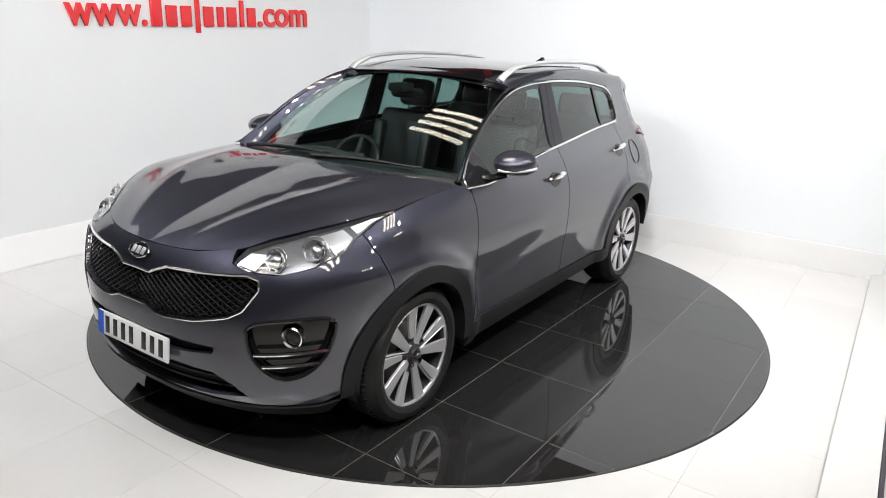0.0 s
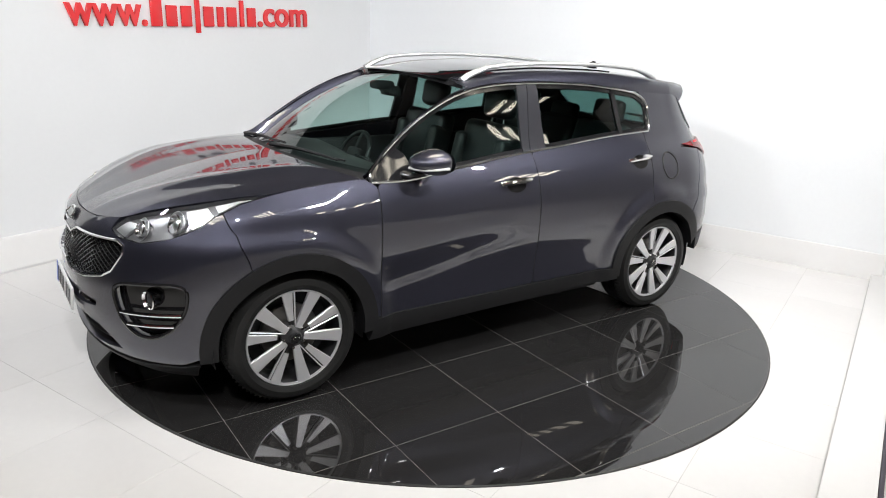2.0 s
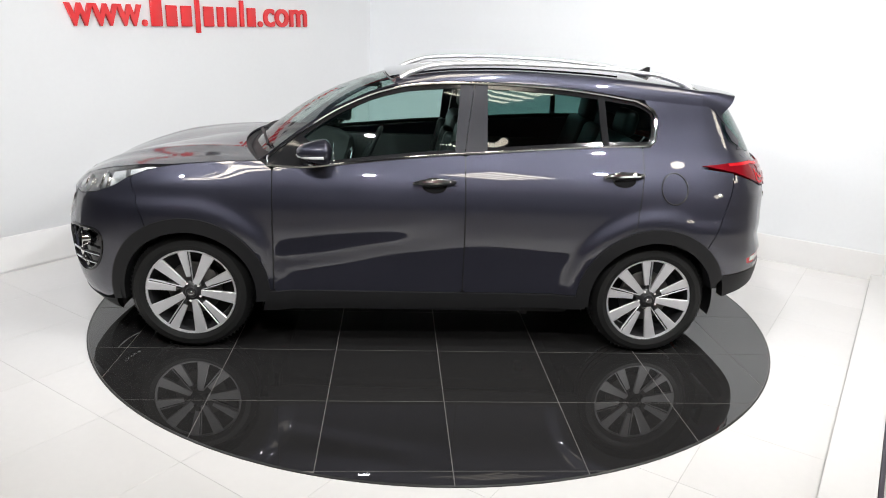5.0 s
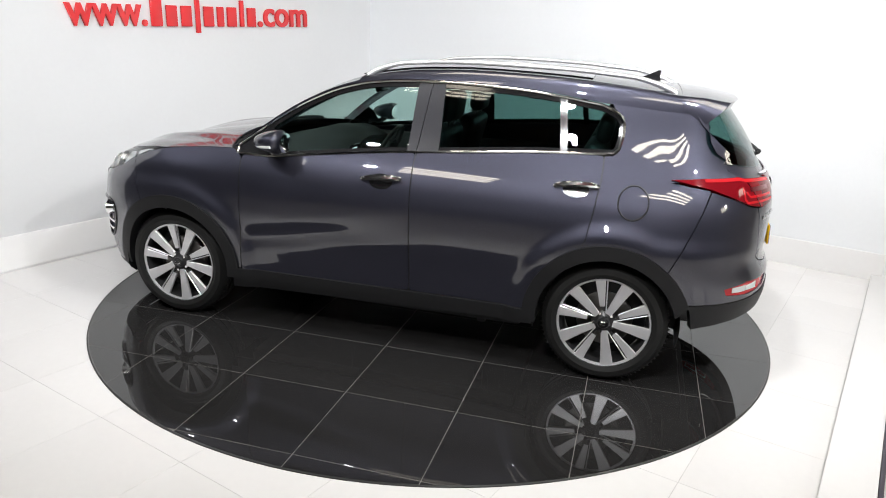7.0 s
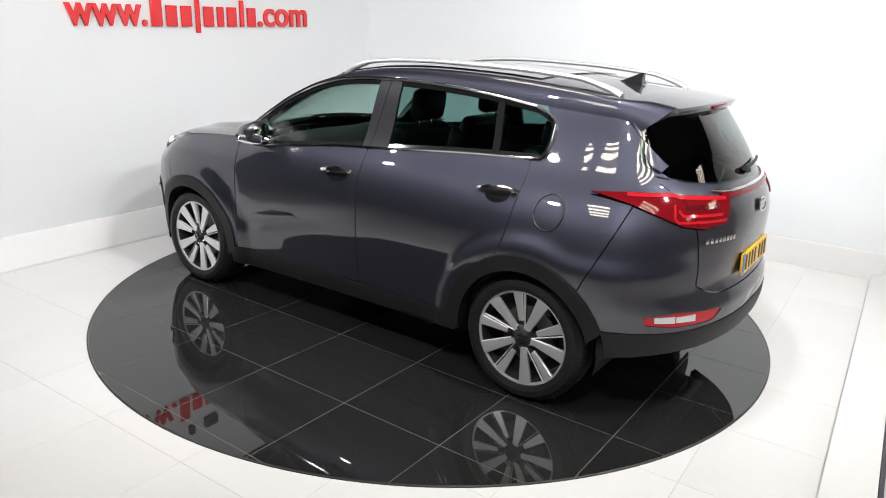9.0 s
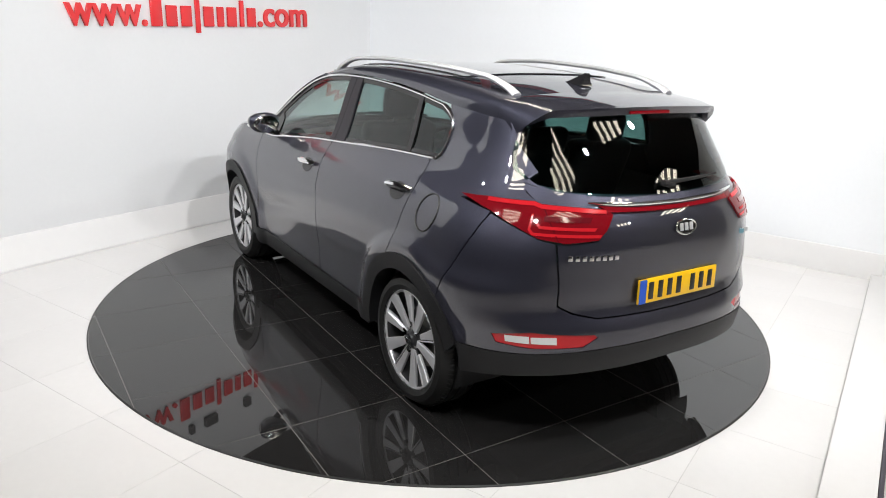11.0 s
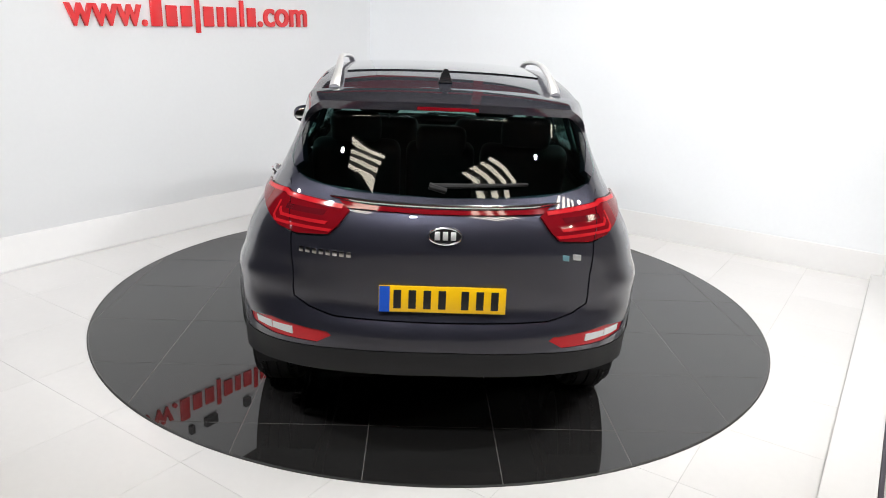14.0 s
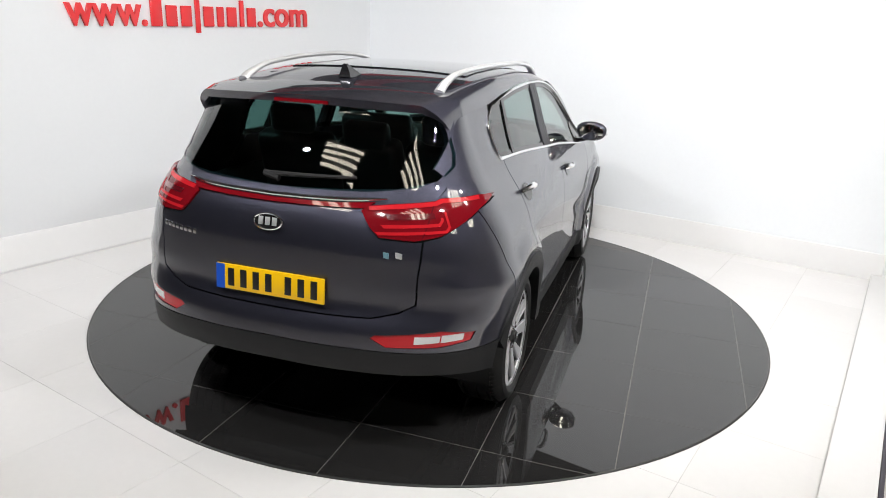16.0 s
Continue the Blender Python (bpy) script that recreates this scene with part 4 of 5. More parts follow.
for side, lamp in ((1, hl[0]), (-1, hl[1])):
    bm = patch(HEAD, off=0.003, depth=0.02, h=0.03)
    lens = raw_part("lens", bm if side > 0 else flip_y(bm), LENS, lamp)
    lens.visible_shadow = False
    for x, z, r in ((1.955, 0.915, 0.036), (1.83, 0.945, 0.042)):
        c = shell(fx(x, z), z, -0.014)
        way = (shell(fx(x, z), z, 0.05) - c).normalized()
        way = (way + Vector((1.2, 0, 0))).normalized()
        m = Matrix.Translation(c) @ way.to_track_quat("Z", "Y").to_matrix().to_4x4()
        bm = bmesh.new()
        lathe(bm, [(r, -0.03), (r * 1.12, 0.012), (r * 1.02, 0.016), (r * 0.9, 0.0), (r * 0.75, -0.008)], 28, "Z", m)
        if side < 0:
            bm = flip_y(bm)
        part("projector_ring", bm, CHROME, lamp)
        bm = bmesh.new()
        lathe(bm, [(0.0, 0.012), (r * 0.45, 0.006), (r * 0.78, -0.008), (r * 0.8, -0.02)], 24, "Z", m)
        if side < 0:
            bm = flip_y(bm)
        part("projector", bm, REFLECTOR, lamp)
        bm = bmesh.new()
        lathe(bm, [(r * 1.12, -0.012), (r * 1.5, 0.004), (r * 1.55, 0.002)], 28, "Z", m)
        part("bowl", bm if side > 0 else flip_y(bm), REFLECTOR, lamp)
    for q in ([(fy(0.505, 0.892), 0.892), (fy(0.58, 0.875), 0.875), (fy(0.6, 0.93), 0.93), (fy(0.52, 0.93), 0.93)],
              [(fx(1.775, 0.93), 0.93), (fx(1.72, 0.955), 0.955), (fx(1.68, 0.985), 0.985), (fx(1.69, 1.015), 1.015), (fx(1.775, 0.995), 0.995)],
              [(fx(1.655, 0.998), 0.998), (fx(1.56, 1.036), 1.036), (fx(1.49, 1.05), 1.05), (fx(1.56, 1.045), 1.045), (fx(1.66, 1.022), 1.022)]):
        bm = patch(q, off=-0.01, depth=0.014, h=0.015)
        raw_part("reflector", bm if side > 0 else flip_y(bm), REFLECTOR, lamp)

# grille
bm = patch(GRILLE, off=-0.05, depth=0.0, h=0.04)
grille = whole("grille", bm, GLOSS_BLACK, car, "black mesh grille in a chrome frame")


def border(poly, w, off, depth, centre):
    """A band round an outline, open at the car's middle."""
    bm = bmesh.new()
    poly = dense(poly, 0.02, closed=False)
    cx, cy = sum(p[0] for p in poly) / len(poly), sum(p[1] for p in poly) / len(poly)
    rows = []
    for i, p in enumerate(poly):
        a, b = poly[max(i - 1, 0)], poly[min(i + 1, len(poly) - 1)]
        d = Vector((b[0] - a[0], b[1] - a[1])).normalized()
        n = Vector((d.y, -d.x)) * w
        q = (p[0] + n.x, p[1] + n.y)
        if i in (0, len(poly) - 1):
            q = (p[0], q[1])
        q = (min(max(q[0], PR), PF), q[1])
        rows.append([shell(*p, off - depth), shell(*p, off), shell((p[0] + q[0]) / 2, (p[1] + q[1]) / 2, off + 0.004), shell(*q, off), shell(*q, off - depth)])
    sheet(bm, rows)
    bmesh.ops.recalc_face_normals(bm, faces=bm.faces)
    return bm


whole("grille_frame", border(GRILLE, 0.010, 0.004, 0.03, PF), CHROME, grille, "slim chrome frame")
gp = [p for p in GRILLE]
for k in range(-34, 16):
    for s in (1, -1):
        pts = []
        for t in np.linspace(0, 1, 26):
            z = 0.63 + 0.23 * t
            y = 0.31 + k * 0.042 * 0.5 * 2 + s * (t - 0.5) * 0.38
            if 0 <= y <= 0.63 and inside((fy(y, z), z), gp):
                pts.append(shell(fy(y, z), z, -0.02))
        if len(pts) > 2:
            bm = bmesh.new()
            tube(bm, pts, 0.0036, 5)
            both("mesh_bar", bm, GLOSS_BLACK, grille)

# lower intakes
whole("lower_intake", patch(INTAKE, off=-0.06, depth=0.0, h=0.05), PLASTIC, fb)
whole("upper_slot", patch(UPPER_SLOT, off=-0.03, depth=0.0, h=0.05), PLASTIC, fb)
for z in (0.34, 0.385):
    bm = bmesh.new()
    tube(bm, [shell(fy(y, z), z, -0.03) for y in np.linspace(0.0, 0.5, 16)], 0.007, 6)
    whole("intake_bar", bm, PLASTIC, fb)

# fog-lamp bays
bays = both("fog_bay", patch(FOG, off=-0.035, depth=0.0, h=0.03), GLOSS_BLACK, fb, "gloss black fog-lamp bay")
for side, bay in ((1, bays[0]), (-1, bays[1])):
    def put(name, bm, mat, label=""):
        if side < 0:
            bm = flip_y(bm)
        return part(name, bm, mat, bay, label)
    fr = dense(FOG, 0.03)
    bm = bmesh.new()
    tube(bm, [shell(*p, 0.0) for p in fr], 0.009, 6, closed=True)
    put("bezel", bm, GLOSS_BLACK)
    c = shell(fy(0.735, 0.6), 0.6, -0.01)
    m = Matrix.Translation(c) @ Vector((1, 0.35, 0)).to_track_quat("Z", "Y").to_matrix().to_4x4()
    bm = bmesh.new()
    lathe(bm, [(0.04, -0.03), (0.047, 0.012), (0.043, 0.016), (0.037, 0.004)], 26, "Z", m)
    put("fog_ring", bm, CHROME, "chrome fog-lamp ring")
    bm = bmesh.new()
    lathe(bm, [(0.0, 0.008), (0.02, 0.004), (0.037, -0.006)], 24, "Z", m)
    put("fog_lens", bm, ALLOY_DARK)
    for z, y0, x1 in ((0.525, 0.61, 1.85), (0.47, 0.635, 1.88)):
        pa, pb = fy(y0, z), fx(x1, z)
        bm = bmesh.new()
        tube(bm, [shell(p, z + 0.006 * k / 7, 0.002) for k, p in enumerate(np.linspace(pa, pb, 8))], 0.0085, 6)
        put("fog_bar", bm, CHROME, "thin chrome bar")

# side windows
WB = 0.012
FWIN = [(0.80, belt(0.8) + WB)] + [(x, belt(x) + WB) for x in (0.6, 0.45, 0.3, 0.15, 0.0)] + [(-0.145, belt(-0.145) + WB), (-0.172, win_top(-0.17) - 0.022)] + [(x, win_top(x) - 0.022) for x in (-0.05, 0.1, 0.25, 0.4, 0.55, 0.7, 0.8)]
RWIN = [(-0.325, belt(-0.325) + WB)] + [(x, belt(x) + WB) for x in (-0.5, -0.7, -0.9)] + [(-1.005, belt(-1.0) + WB), (-0.97, win_top(-0.97) - 0.022)] + [(x, win_top(x) - 0.022) for x in (-0.8, -0.6, -0.45)] + [(-0.318, win_top(-0.318) - 0.022)]
QWIN = [(-1.04, belt(-1.04) + WB), (-1.15, belt(-1.15) + WB), (-1.27, belt(-1.27) + WB), (-1.31, 1.32), (-1.315, 1.38), (-1.29, 1.43), (-1.2, win_top(-1.2) - 0.022), (-1.1, win_top(-1.1) - 0.022), (-1.005, win_top(-1.0) - 0.022)]
for nm, o, mat, owner in (("window", FWIN, GLASS_SIDE, fd), ("window", RWIN, GLASS_DARK, rd), ("quarter_window", QWIN, GLASS_DARK, qp)):
    bm = patch(o, off=-0.012, depth=0.0, h=0.06)
    twin = flip_y(bm)
    for b_, own in ((bm, owner[0]), (twin, owner[1])):
        raw_part(nm, b_, mat, own)
# pillars between the windows
for nm, o, mat, label in (("door_pillar", [(-0.145, belt(-0.145)), (-0.1985, belt(-0.2)), (-0.2485, win_top(-0.25) - 0.004), (-0.17, win_top(-0.17) - 0.004)], PILLAR, ""),
                          ("door_pillar", [(-0.2025, belt(-0.2)), (-0.33, belt(-0.33)), (-0.325, win_top(-0.33) - 0.004), (-0.2525, win_top(-0.25) - 0.004)], PILLAR, ""),
                          ("window_divider", [(-1.003, belt(-1.0)), (-1.042, belt(-1.04)), (-1.007, win_top(-1.0) - 0.01), (-0.968, win_top(-0.97) - 0.01)], GLOSS_BLACK, "black bar between the rear windows")):
    both(nm, patch(o, off=-0.004, depth=0.02, h=0.05), mat, label=label)
# inner edges of the glass openings
LOOP = [(0.90, belt(0.9))] + [(x, belt(x)) for x in np.arange(0.8, -1.25, -0.08)] + [(-1.285, belt(-1.285)), (-1.315, 1.26), (-1.328, 1.33), (-1.328, 1.40), (-1.305, 1.44), (-1.26, 1.468)] + [(x, win_top(x)) for x in np.arange(-1.2, 0.92, 0.06)]
bm = bmesh.new()
rows = []
poly = dense(LOOP, 0.03)
n = len(poly)
for i, p in enumerate(poly):
    a, b = poly[i - 1], poly[(i + 1) % n]
    d = Vector((b[0] - a[0], b[1] - a[1])).normalized()
    w = 0.011 + 0.006 * ease(-1.15, -1.31, p[0])
    nrm = Vector((-d.y, d.x)) * -1
    q = (p[0] + nrm.x * w, p[1] + nrm.y * w)
    rows.append([shell(*p, -0.015), shell(*p, 0.005), shell((p[0] + q[0]) / 2, (p[1] + q[1]) / 2, 0.009), shell(*q, 0.005), shell(*q, -0.02)])
vs = sheet(bm, rows + [rows[0]])
bmesh.ops.remove_doubles(bm, verts=bm.verts, dist=1e-5)
bmesh.ops.recalc_face_normals(bm, faces=bm.faces)
both("window_frame", bm, CHROME, label="bright chrome strip round the side windows")
bm = bmesh.new()
rows = []
for i, p in enumerate(poly):
    a, b = poly[i - 1], poly[(i + 1) % n]
    d = Vector((b[0] - a[0], b[1] - a[1])).normalized()
    nrm = Vector((-d.y, d.x)) * -1
    q1, q2 = (p[0] + nrm.x * 0.01, p[1] + nrm.y * 0.01), (p[0] + nrm.x * 0.032, p[1] + nrm.y * 0.032)
    rows.append([shell(*q1, -0.006), shell(*q2, -0.008), shell(*q2, -0.025)])
sheet(bm, rows + [rows[0]])
bmesh.ops.recalc_face_normals(bm, faces=bm.faces)
both("window_seal", bm, GLOSS_BLACK, label="black rubber window seal")
# black sail panel that carries the mirror
both("mirror_sail", patch([(0.885, belt(0.88) + 0.012), (0.62, belt(0.62) + 0.012), (0.66, 1.2), (0.72, win_top(0.72) - 0.02), (0.8, win_top(0.8) - 0.018)], off=-0.006, depth=0.01, h=0.04), GLOSS_BLACK, label="gloss black panel at the mirror's foot")
# mirrors
def door_mirror(side):
    bm = bmesh.new()
    bmesh.ops.create_uvsphere(bm, u_segments=28, v_segments=16, radius=1)
    for v in bm.verts:
        x, y, z = v.co
        x = x * (0.15 if x > 0 else 0.042)
        y = y * 0.108 * (1 + 0.1 * z)
        z = math.copysign(abs(z) ** 0.8, z) * (0.072 if z > 0 else 0.066)
        v.co = (x + 0.585 - 0.12 * (y + 0.1), y + 0.955, z * (1 - 0.25 * max(x, 0) / 0.15) + 1.178)
    if side < 0:
        bm = flip_y(bm)
    m = part("door_mirror", bm, PAINT, car, "dark grey door mirror with a side repeater")
    bm = bmesh.new()
    tube(bm, [(0.70, 0.80, 1.105), (0.66, 0.86, 1.10), (0.62, 0.92, 1.122)], [0.035, 0.03, 0.03], 10, 0.6)
    part("mirror_arm", bm if side > 0 else flip_y(bm), GLOSS_BLACK, m)
    bm = bmesh.new()
    lathe(bm, [(0.0, -0.004), (0.9, -0.004), (1.0, 0.0)], 28, "X")
    for v in bm.verts:
        v.co = (v.co.x * 1.0 + 0.538 - 0.12 * (v.co.y * 0.092 + 0.1), v.co.y * 0.092 + 0.955, v.co.z * 0.056 + 1.178)
    part("mirror_glass", bm if side > 0 else flip_y(bm), MIRROR, m, "mirror glass")
    bm = bmesh.new()
    tube(bm, [(0.72, 0.925, 1.158), (0.705, 0.975, 1.157), (0.665, 1.022, 1.158), (0.62, 1.05, 1.161), (0.565, 1.063, 1.165)], 0.008, 8)
    part("side_repeater", bm if side > 0 else flip_y(bm), WHITE_LENS, m, "clear side repeater lens")


door_mirror(1)
door_mirror(-1)


# handles
def handle(x, z, owners):
    cup = patch([(x + 0.07 * math.cos(a), z - 0.008 + 0.042 * math.sin(a)) for a in np.linspace(0, 2 * math.pi, 24, endpoint=False)], off=0.0025, depth=0.0, h=0.02)
    twin = flip_y(cup)
    for bm_, own in ((cup, owners[0]), (twin, owners[1])):
        raw_part("handle_cup", bm_, GLOSS_BLACK, own)
    pts = []
    for t in np.linspace(0, 1, 12):
        px_ = x + 0.115 - 0.23 * t
        zz = z + 0.012 * t
        pts.append(shell(px_, zz, 0.008 + 0.03 * math.sin(math.pi * min(1, max(0, t))) ** 0.5))
    bm = bmesh.new()
    tube(bm, pts, [0.011 + 0.005 * math.sin(math.pi * t) for t in np.linspace(0, 1, 12)], 8, 1.1)
    bmesh.ops.recalc_face_normals(bm, faces=bm.faces)
    twin = flip_y(bm)
    raw_part("door_handle", bm, CHROME, owners[0], "chrome door handle")
    raw_part("door_handle", twin, CHROME, owners[1], "chrome door handle")


handle(-0.03, 1.008, fd)
handle(-1.115, 1.065, rd)

# fuel flap
bm = bmesh.new()
ring_pts = [(-1.415 + 0.077 * math.cos(a), 1.015 + 0.085 * math.sin(a)) for a in np.linspace(0, 2 * math.pi, 40, endpoint=False)]
tube(bm, [shell(*p, 0.001) for p in ring_pts], 0.0042, 5, closed=True)
part("fuel_flap", bm, BAR_BLACK, qp[0], "round fuel flap")

# roof rails and aerial
bm = bmesh.new()
pts, rad = [], []
for t in np.linspace(0, 1, 40):
    x = 0.17 - 1.74 * t
    lift = 0.045 * min(1, t / 0.1, (1 - t) / 0.12) ** 0.6
    q = roof_pt(x, 0.77 - 0.09 * ease(-0.5, -1.5, x))
    pts.append(q + Vector((0, 0.0, lift - 0.002)))
    rad.append(0.017 + 0.008 * (1 - min(1, t / 0.12, (1 - t) / 0.12)))
tube(bm, pts, rad, 10, 0.75)
bmesh.ops.recalc_face_normals(bm, faces=bm.faces)
both("roof_rail", bm, SATIN, label="satin silver roof rail")
bm = bmesh.new()
outline = [(-1.30, 0.0), (-1.37, 0.02), (-1.45, 0.06), (-1.485, 0.078), (-1.50, 0.075), (-1.495, 0.03), (-1.505, 0.0)]
t0 = roof_mid(-1.4)
prof = [(x, roof_mid(-1.4) - 0.006 + h) for x, h in outline]
for s in (-1, 1):
    base = [bm.verts.new((x, s * (0.032 * (1 - (z - t0 + 0.006) / 0.095) + 0.005), z)) for x, z in prof]
    bm.faces.new(base)
    if s < 0:
        other = base
for i in range(len(prof)):
    j = (i + 1) % len(prof)
    bm.faces.new((other[i], other[j], base[j], base[i]))
bmesh.ops.scale(bm, vec=(0.85, 0.9, 0.8), space=Matrix.Translation((1.4, 0, -(roof_mid(-1.4) - 0.006))), verts=bm.verts)
part("aerial", bm, GLOSS_BLACK, roof, "black shark-fin aerial")


# wheels
def wheel(x, y, side):
    """Outer face towards +y for the left side."""
    R, T = 0.342, 0.115
    root_bm = bmesh.new()
    rimr = 0.252
    lathe(root_bm, [(rimr, 0.0), (rimr + 0.004, -0.006), (rimr - 0.009, -0.008), (rimr - 0.011, -0.014)], 64)
    m = Matrix.Translation((x, y, WHEEL_Z))
    if side < 0:
        m = m @ Matrix.Rotation(math.pi, 4, "Z")

    def put(name, bm, mat, parent, label=""):
        bm.transform(m)
        return part(name, bm, mat, parent, label, 30)

    root = put("wheel", root_bm, ALLOY, car, "ten-spoke machined alloy wheel")
    bm = bmesh.new()
    lathe(bm, [(rimr - 0.004, -0.015), (rimr + 0.006, 0.002), (rimr + 0.03, 0.012), (rimr + 0.06, 0.006), (R - 0.022, -0.008), (R - 0.006, -0.026), (R, -0.05), (R + 0.001, -0.06), (R - 0.006, -0.062), (R - 0.006, -0.068), (R + 0.002, -0.07), (R + 0.002, -0.11), (R - 0.006, -0.112), (R - 0.006, -0.12), (R + 0.002, -0.122), (R + 0.002, -0.165), (R - 0.006, -0.167), (R - 0.006, -0.173), (R, -0.175), (R - 0.008, -0.21), (R - 0.03, -0.23), (rimr, -0.22)], 72)
    barrel = bmesh.new()
    lathe(barrel, [(rimr - 0.0105, -0.0135), (rimr - 0.014, -0.02), (rimr - 0.022, -0.05), (rimr - 0.03, -0.2)], 64)
    put("barrel", barrel, ALLOY_DARK, root)
    put("tyre", bm, RUBBER, root, "black low-profile tyre")
    bm = bmesh.new()
    for k in range(80):
        a = 2 * math.pi * k / 80
        q = Matrix.Rotation(a, 4, "Y") @ Matrix.Translation((R - 0.0052, -0.034, 0)) @ Matrix.Rotation(radians(38), 4, "Z")
        box(bm, (0.008, 0.036, 0.006), m=q)
        q = Matrix.Rotation(a + 0.03, 4, "Y") @ Matrix.Translation((R - 0.0052, -0.192, 0)) @ Matrix.Rotation(radians(-30), 4, "Z")
        box(bm, (0.008, 0.036, 0.006), m=q)
    o = tagged(put("tread", bm, RUBBER, root), kind="stuff")
    bm = bmesh.new()
    lathe(bm, [(0.0, -0.13), (rimr - 0.03, -0.13), (rimr - 0.03, -0.135), (0.0, -0.135)], 48)
    put("backing", bm, CABIN, root)
    bm = bmesh.new()
    lathe(bm, [(0.06, -0.085), (0.15, -0.085), (0.155, -0.09), (0.155, -0.105), (0.06, -0.105)], 48)
    put("brake_disc", bm, IRON, root)
    bm = bmesh.new()
    lathe(bm, [(0.0, -0.004), (0.03, -0.004), (0.036, -0.014), (0.058, -0.026), (0.066, -0.034), (0.07, -0.08)], 40)
    put("hub", bm, ALLOY_DARK, root)
    bm = bmesh.new()
    lathe(bm, [(0.0, 0.002), (0.024, 0.001), (0.027, -0.006)], 28)
    put("hub_cap", bm, GLOSS_BLACK, root)
    bm = bmesh.new()
    tube(bm, [(0.016 * math.cos(a), 0.003, 0.009 * math.sin(a)) for a in np.linspace(0, 2 * math.pi, 20, endpoint=False)], 0.0016, 5, closed=True)
    put("emblem", bm, CHROME, root)

    def blade(a0, w0, w1, lean, r0=0.05, r1=0.249, drop=0.0, shift=0.0):
        """A spoke from the hub outwards, its edges turned back."""
        t = bmesh.new()
        rows = []
        for s in np.linspace(0, 1, 9):
            r = r0 + (r1 - r0) * s
            w = w0 + (w1 - w0) * s
            c = lean * (s - s * s * 0.55) + shift * (0.45 + 0.55 * s)
            y_ = -0.006 - 0.016 * (1 - s) ** 2 - drop - 0.006 * math.sin(math.pi * s)
            rows.append([(r, y_ - 0.014, c - w * 0.5), (r, y_ - 0.003, c - w * 0.5), (r, y_, c - w * 0.5 + 0.003), (r, y_, c + w * 0.5 - 0.003), (r, y_ - 0.003, c + w * 0.5), (r, y_ - 0.014, c + w * 0.5)])
        sheet(t, rows)
        t.transform(Matrix.Rotation(a0, 4, "Y"))
        return t

    for k in range(5):
        a = radians(100) + 2 * math.pi * k / 5
        put("spoke", blade(a, 0.034, 0.071, 0.0, r0=0.05), ALLOY, root)
        put("spoke", blade(a + radians(35), 0.027, 0.056, 0.0, r0=0.09), ALLOY, root)
        put("spoke_rib", blade(a + radians(35), 0.006, 0.007, 0.004, r0=0.05, shift=0.0365), ALLOY, root)
        put("spoke_edge", blade(a + radians(35), 0.03, 0.01, 0.0, r0=0.04, drop=0.008, shift=0.03), ALLOY_DARK, root)
        b = a + radians(36)
        bm = bmesh.new()
        lathe(bm, [(0.0, -0.002), (0.008, -0.002), (0.0095, -0.008), (0.0095, -0.03)], 6, "Y", Matrix.Translation((0.055 * math.cos(b), -0.012, 0.055 * math.sin(b))))
        put("wheel_nut", bm, CHROME, root)
    return root


for x in (WHEEL_X, -WHEEL_X):
    wheel(x, 0.905, 1)
    wheel(x, -0.905, -1)

# wheel wells, underbody
for x in (WHEEL_X, -WHEEL_X):
    bm = bmesh.new()
    rows = []
    for a in np.linspace(-14, 194, 30):
        c, s_ = math.cos(radians(a)), math.sin(radians(a))
        rows.append([(x + 0.40 * c, 0.87, WHEEL_Z + 0.40 * s_), (x + 0.40 * c, 0.6, WHEEL_Z + 0.40 * s_), (x, 0.6, WHEEL_Z)])
    sheet(bm, rows)
    both("wheel_well", bm, PLASTIC)
bm = bmesh.new()
box(bm, (1.75, 1.66, 0.1), (0, 0, 0.27), bevel=0.03)
box(bm, (3.7, 1.1, 0.12), (0, 0, 0.33), bevel=0.04)
for s in (1, -1):
    box(bm, (0.05, 0.05, 0.07), (-0.62, s * 0.7, 0.2), bevel=0.01)
part("underbody", bm, PLASTIC, car)

# ---- cabin
bm = bmesh.new()
box(bm, (2.6, 1.5, 0.12), (-0.6, 0, 0.42), bevel=0.03)
for s in (1, -1):
    box(bm, (2.2, 0.06, 0.62), (-0.35, s * 0.78, 0.74), bevel=0.02)
box(bm, (0.75, 1.45, 0.16), (-1.6, 0, 0.82), bevel=0.03)
part("cabin_lining", bm, CABIN, car, "black cabin floor and door linings")
bm = bmesh.new()
sheet(bm, [[(x, (1 if f >= 0 else -1) * roof_pt(x, abs(f)).y, roof_pt(x, abs(f)).z - 0.035) for f in np.linspace(-0.9, 0.9, 16)] for x in np.linspace(0.15, -1.65, 20)])
finish("headliner", bm, HEADLINER, car)
bm = bmesh.new()
rows = []
for y in np.linspace(-0.72, 0.72, 25):
    k = 0.03 * math.exp(-((y + 0.36) / 0.2) ** 2)
    rows.append([(0.98 - 0.2 * (y / 0.72) ** 2, y, 1.085), (0.8 - 0.08 * (y / 0.72) ** 2, y, 1.10 + k), (0.62, y, 1.08 + k), (0.52, y, 1.03 + k), (0.5, y, 0.93), (0.6, y, 0.62)])
sheet(bm, rows)
dash = finish("dashboard", bm, CABIN, car, "black dashboard with a lit screen")
bm = bmesh.new()
box(bm, (0.02, 0.2, 0.12), m=Matrix.Translation((0.5, 0.0, 0.99)) @ Matrix.Rotation(radians(-12), 4, "Y"), bevel=0.006)
scr = part("screen_housing", bm, GLOSS_BLACK, dash)
bm = bmesh.new()
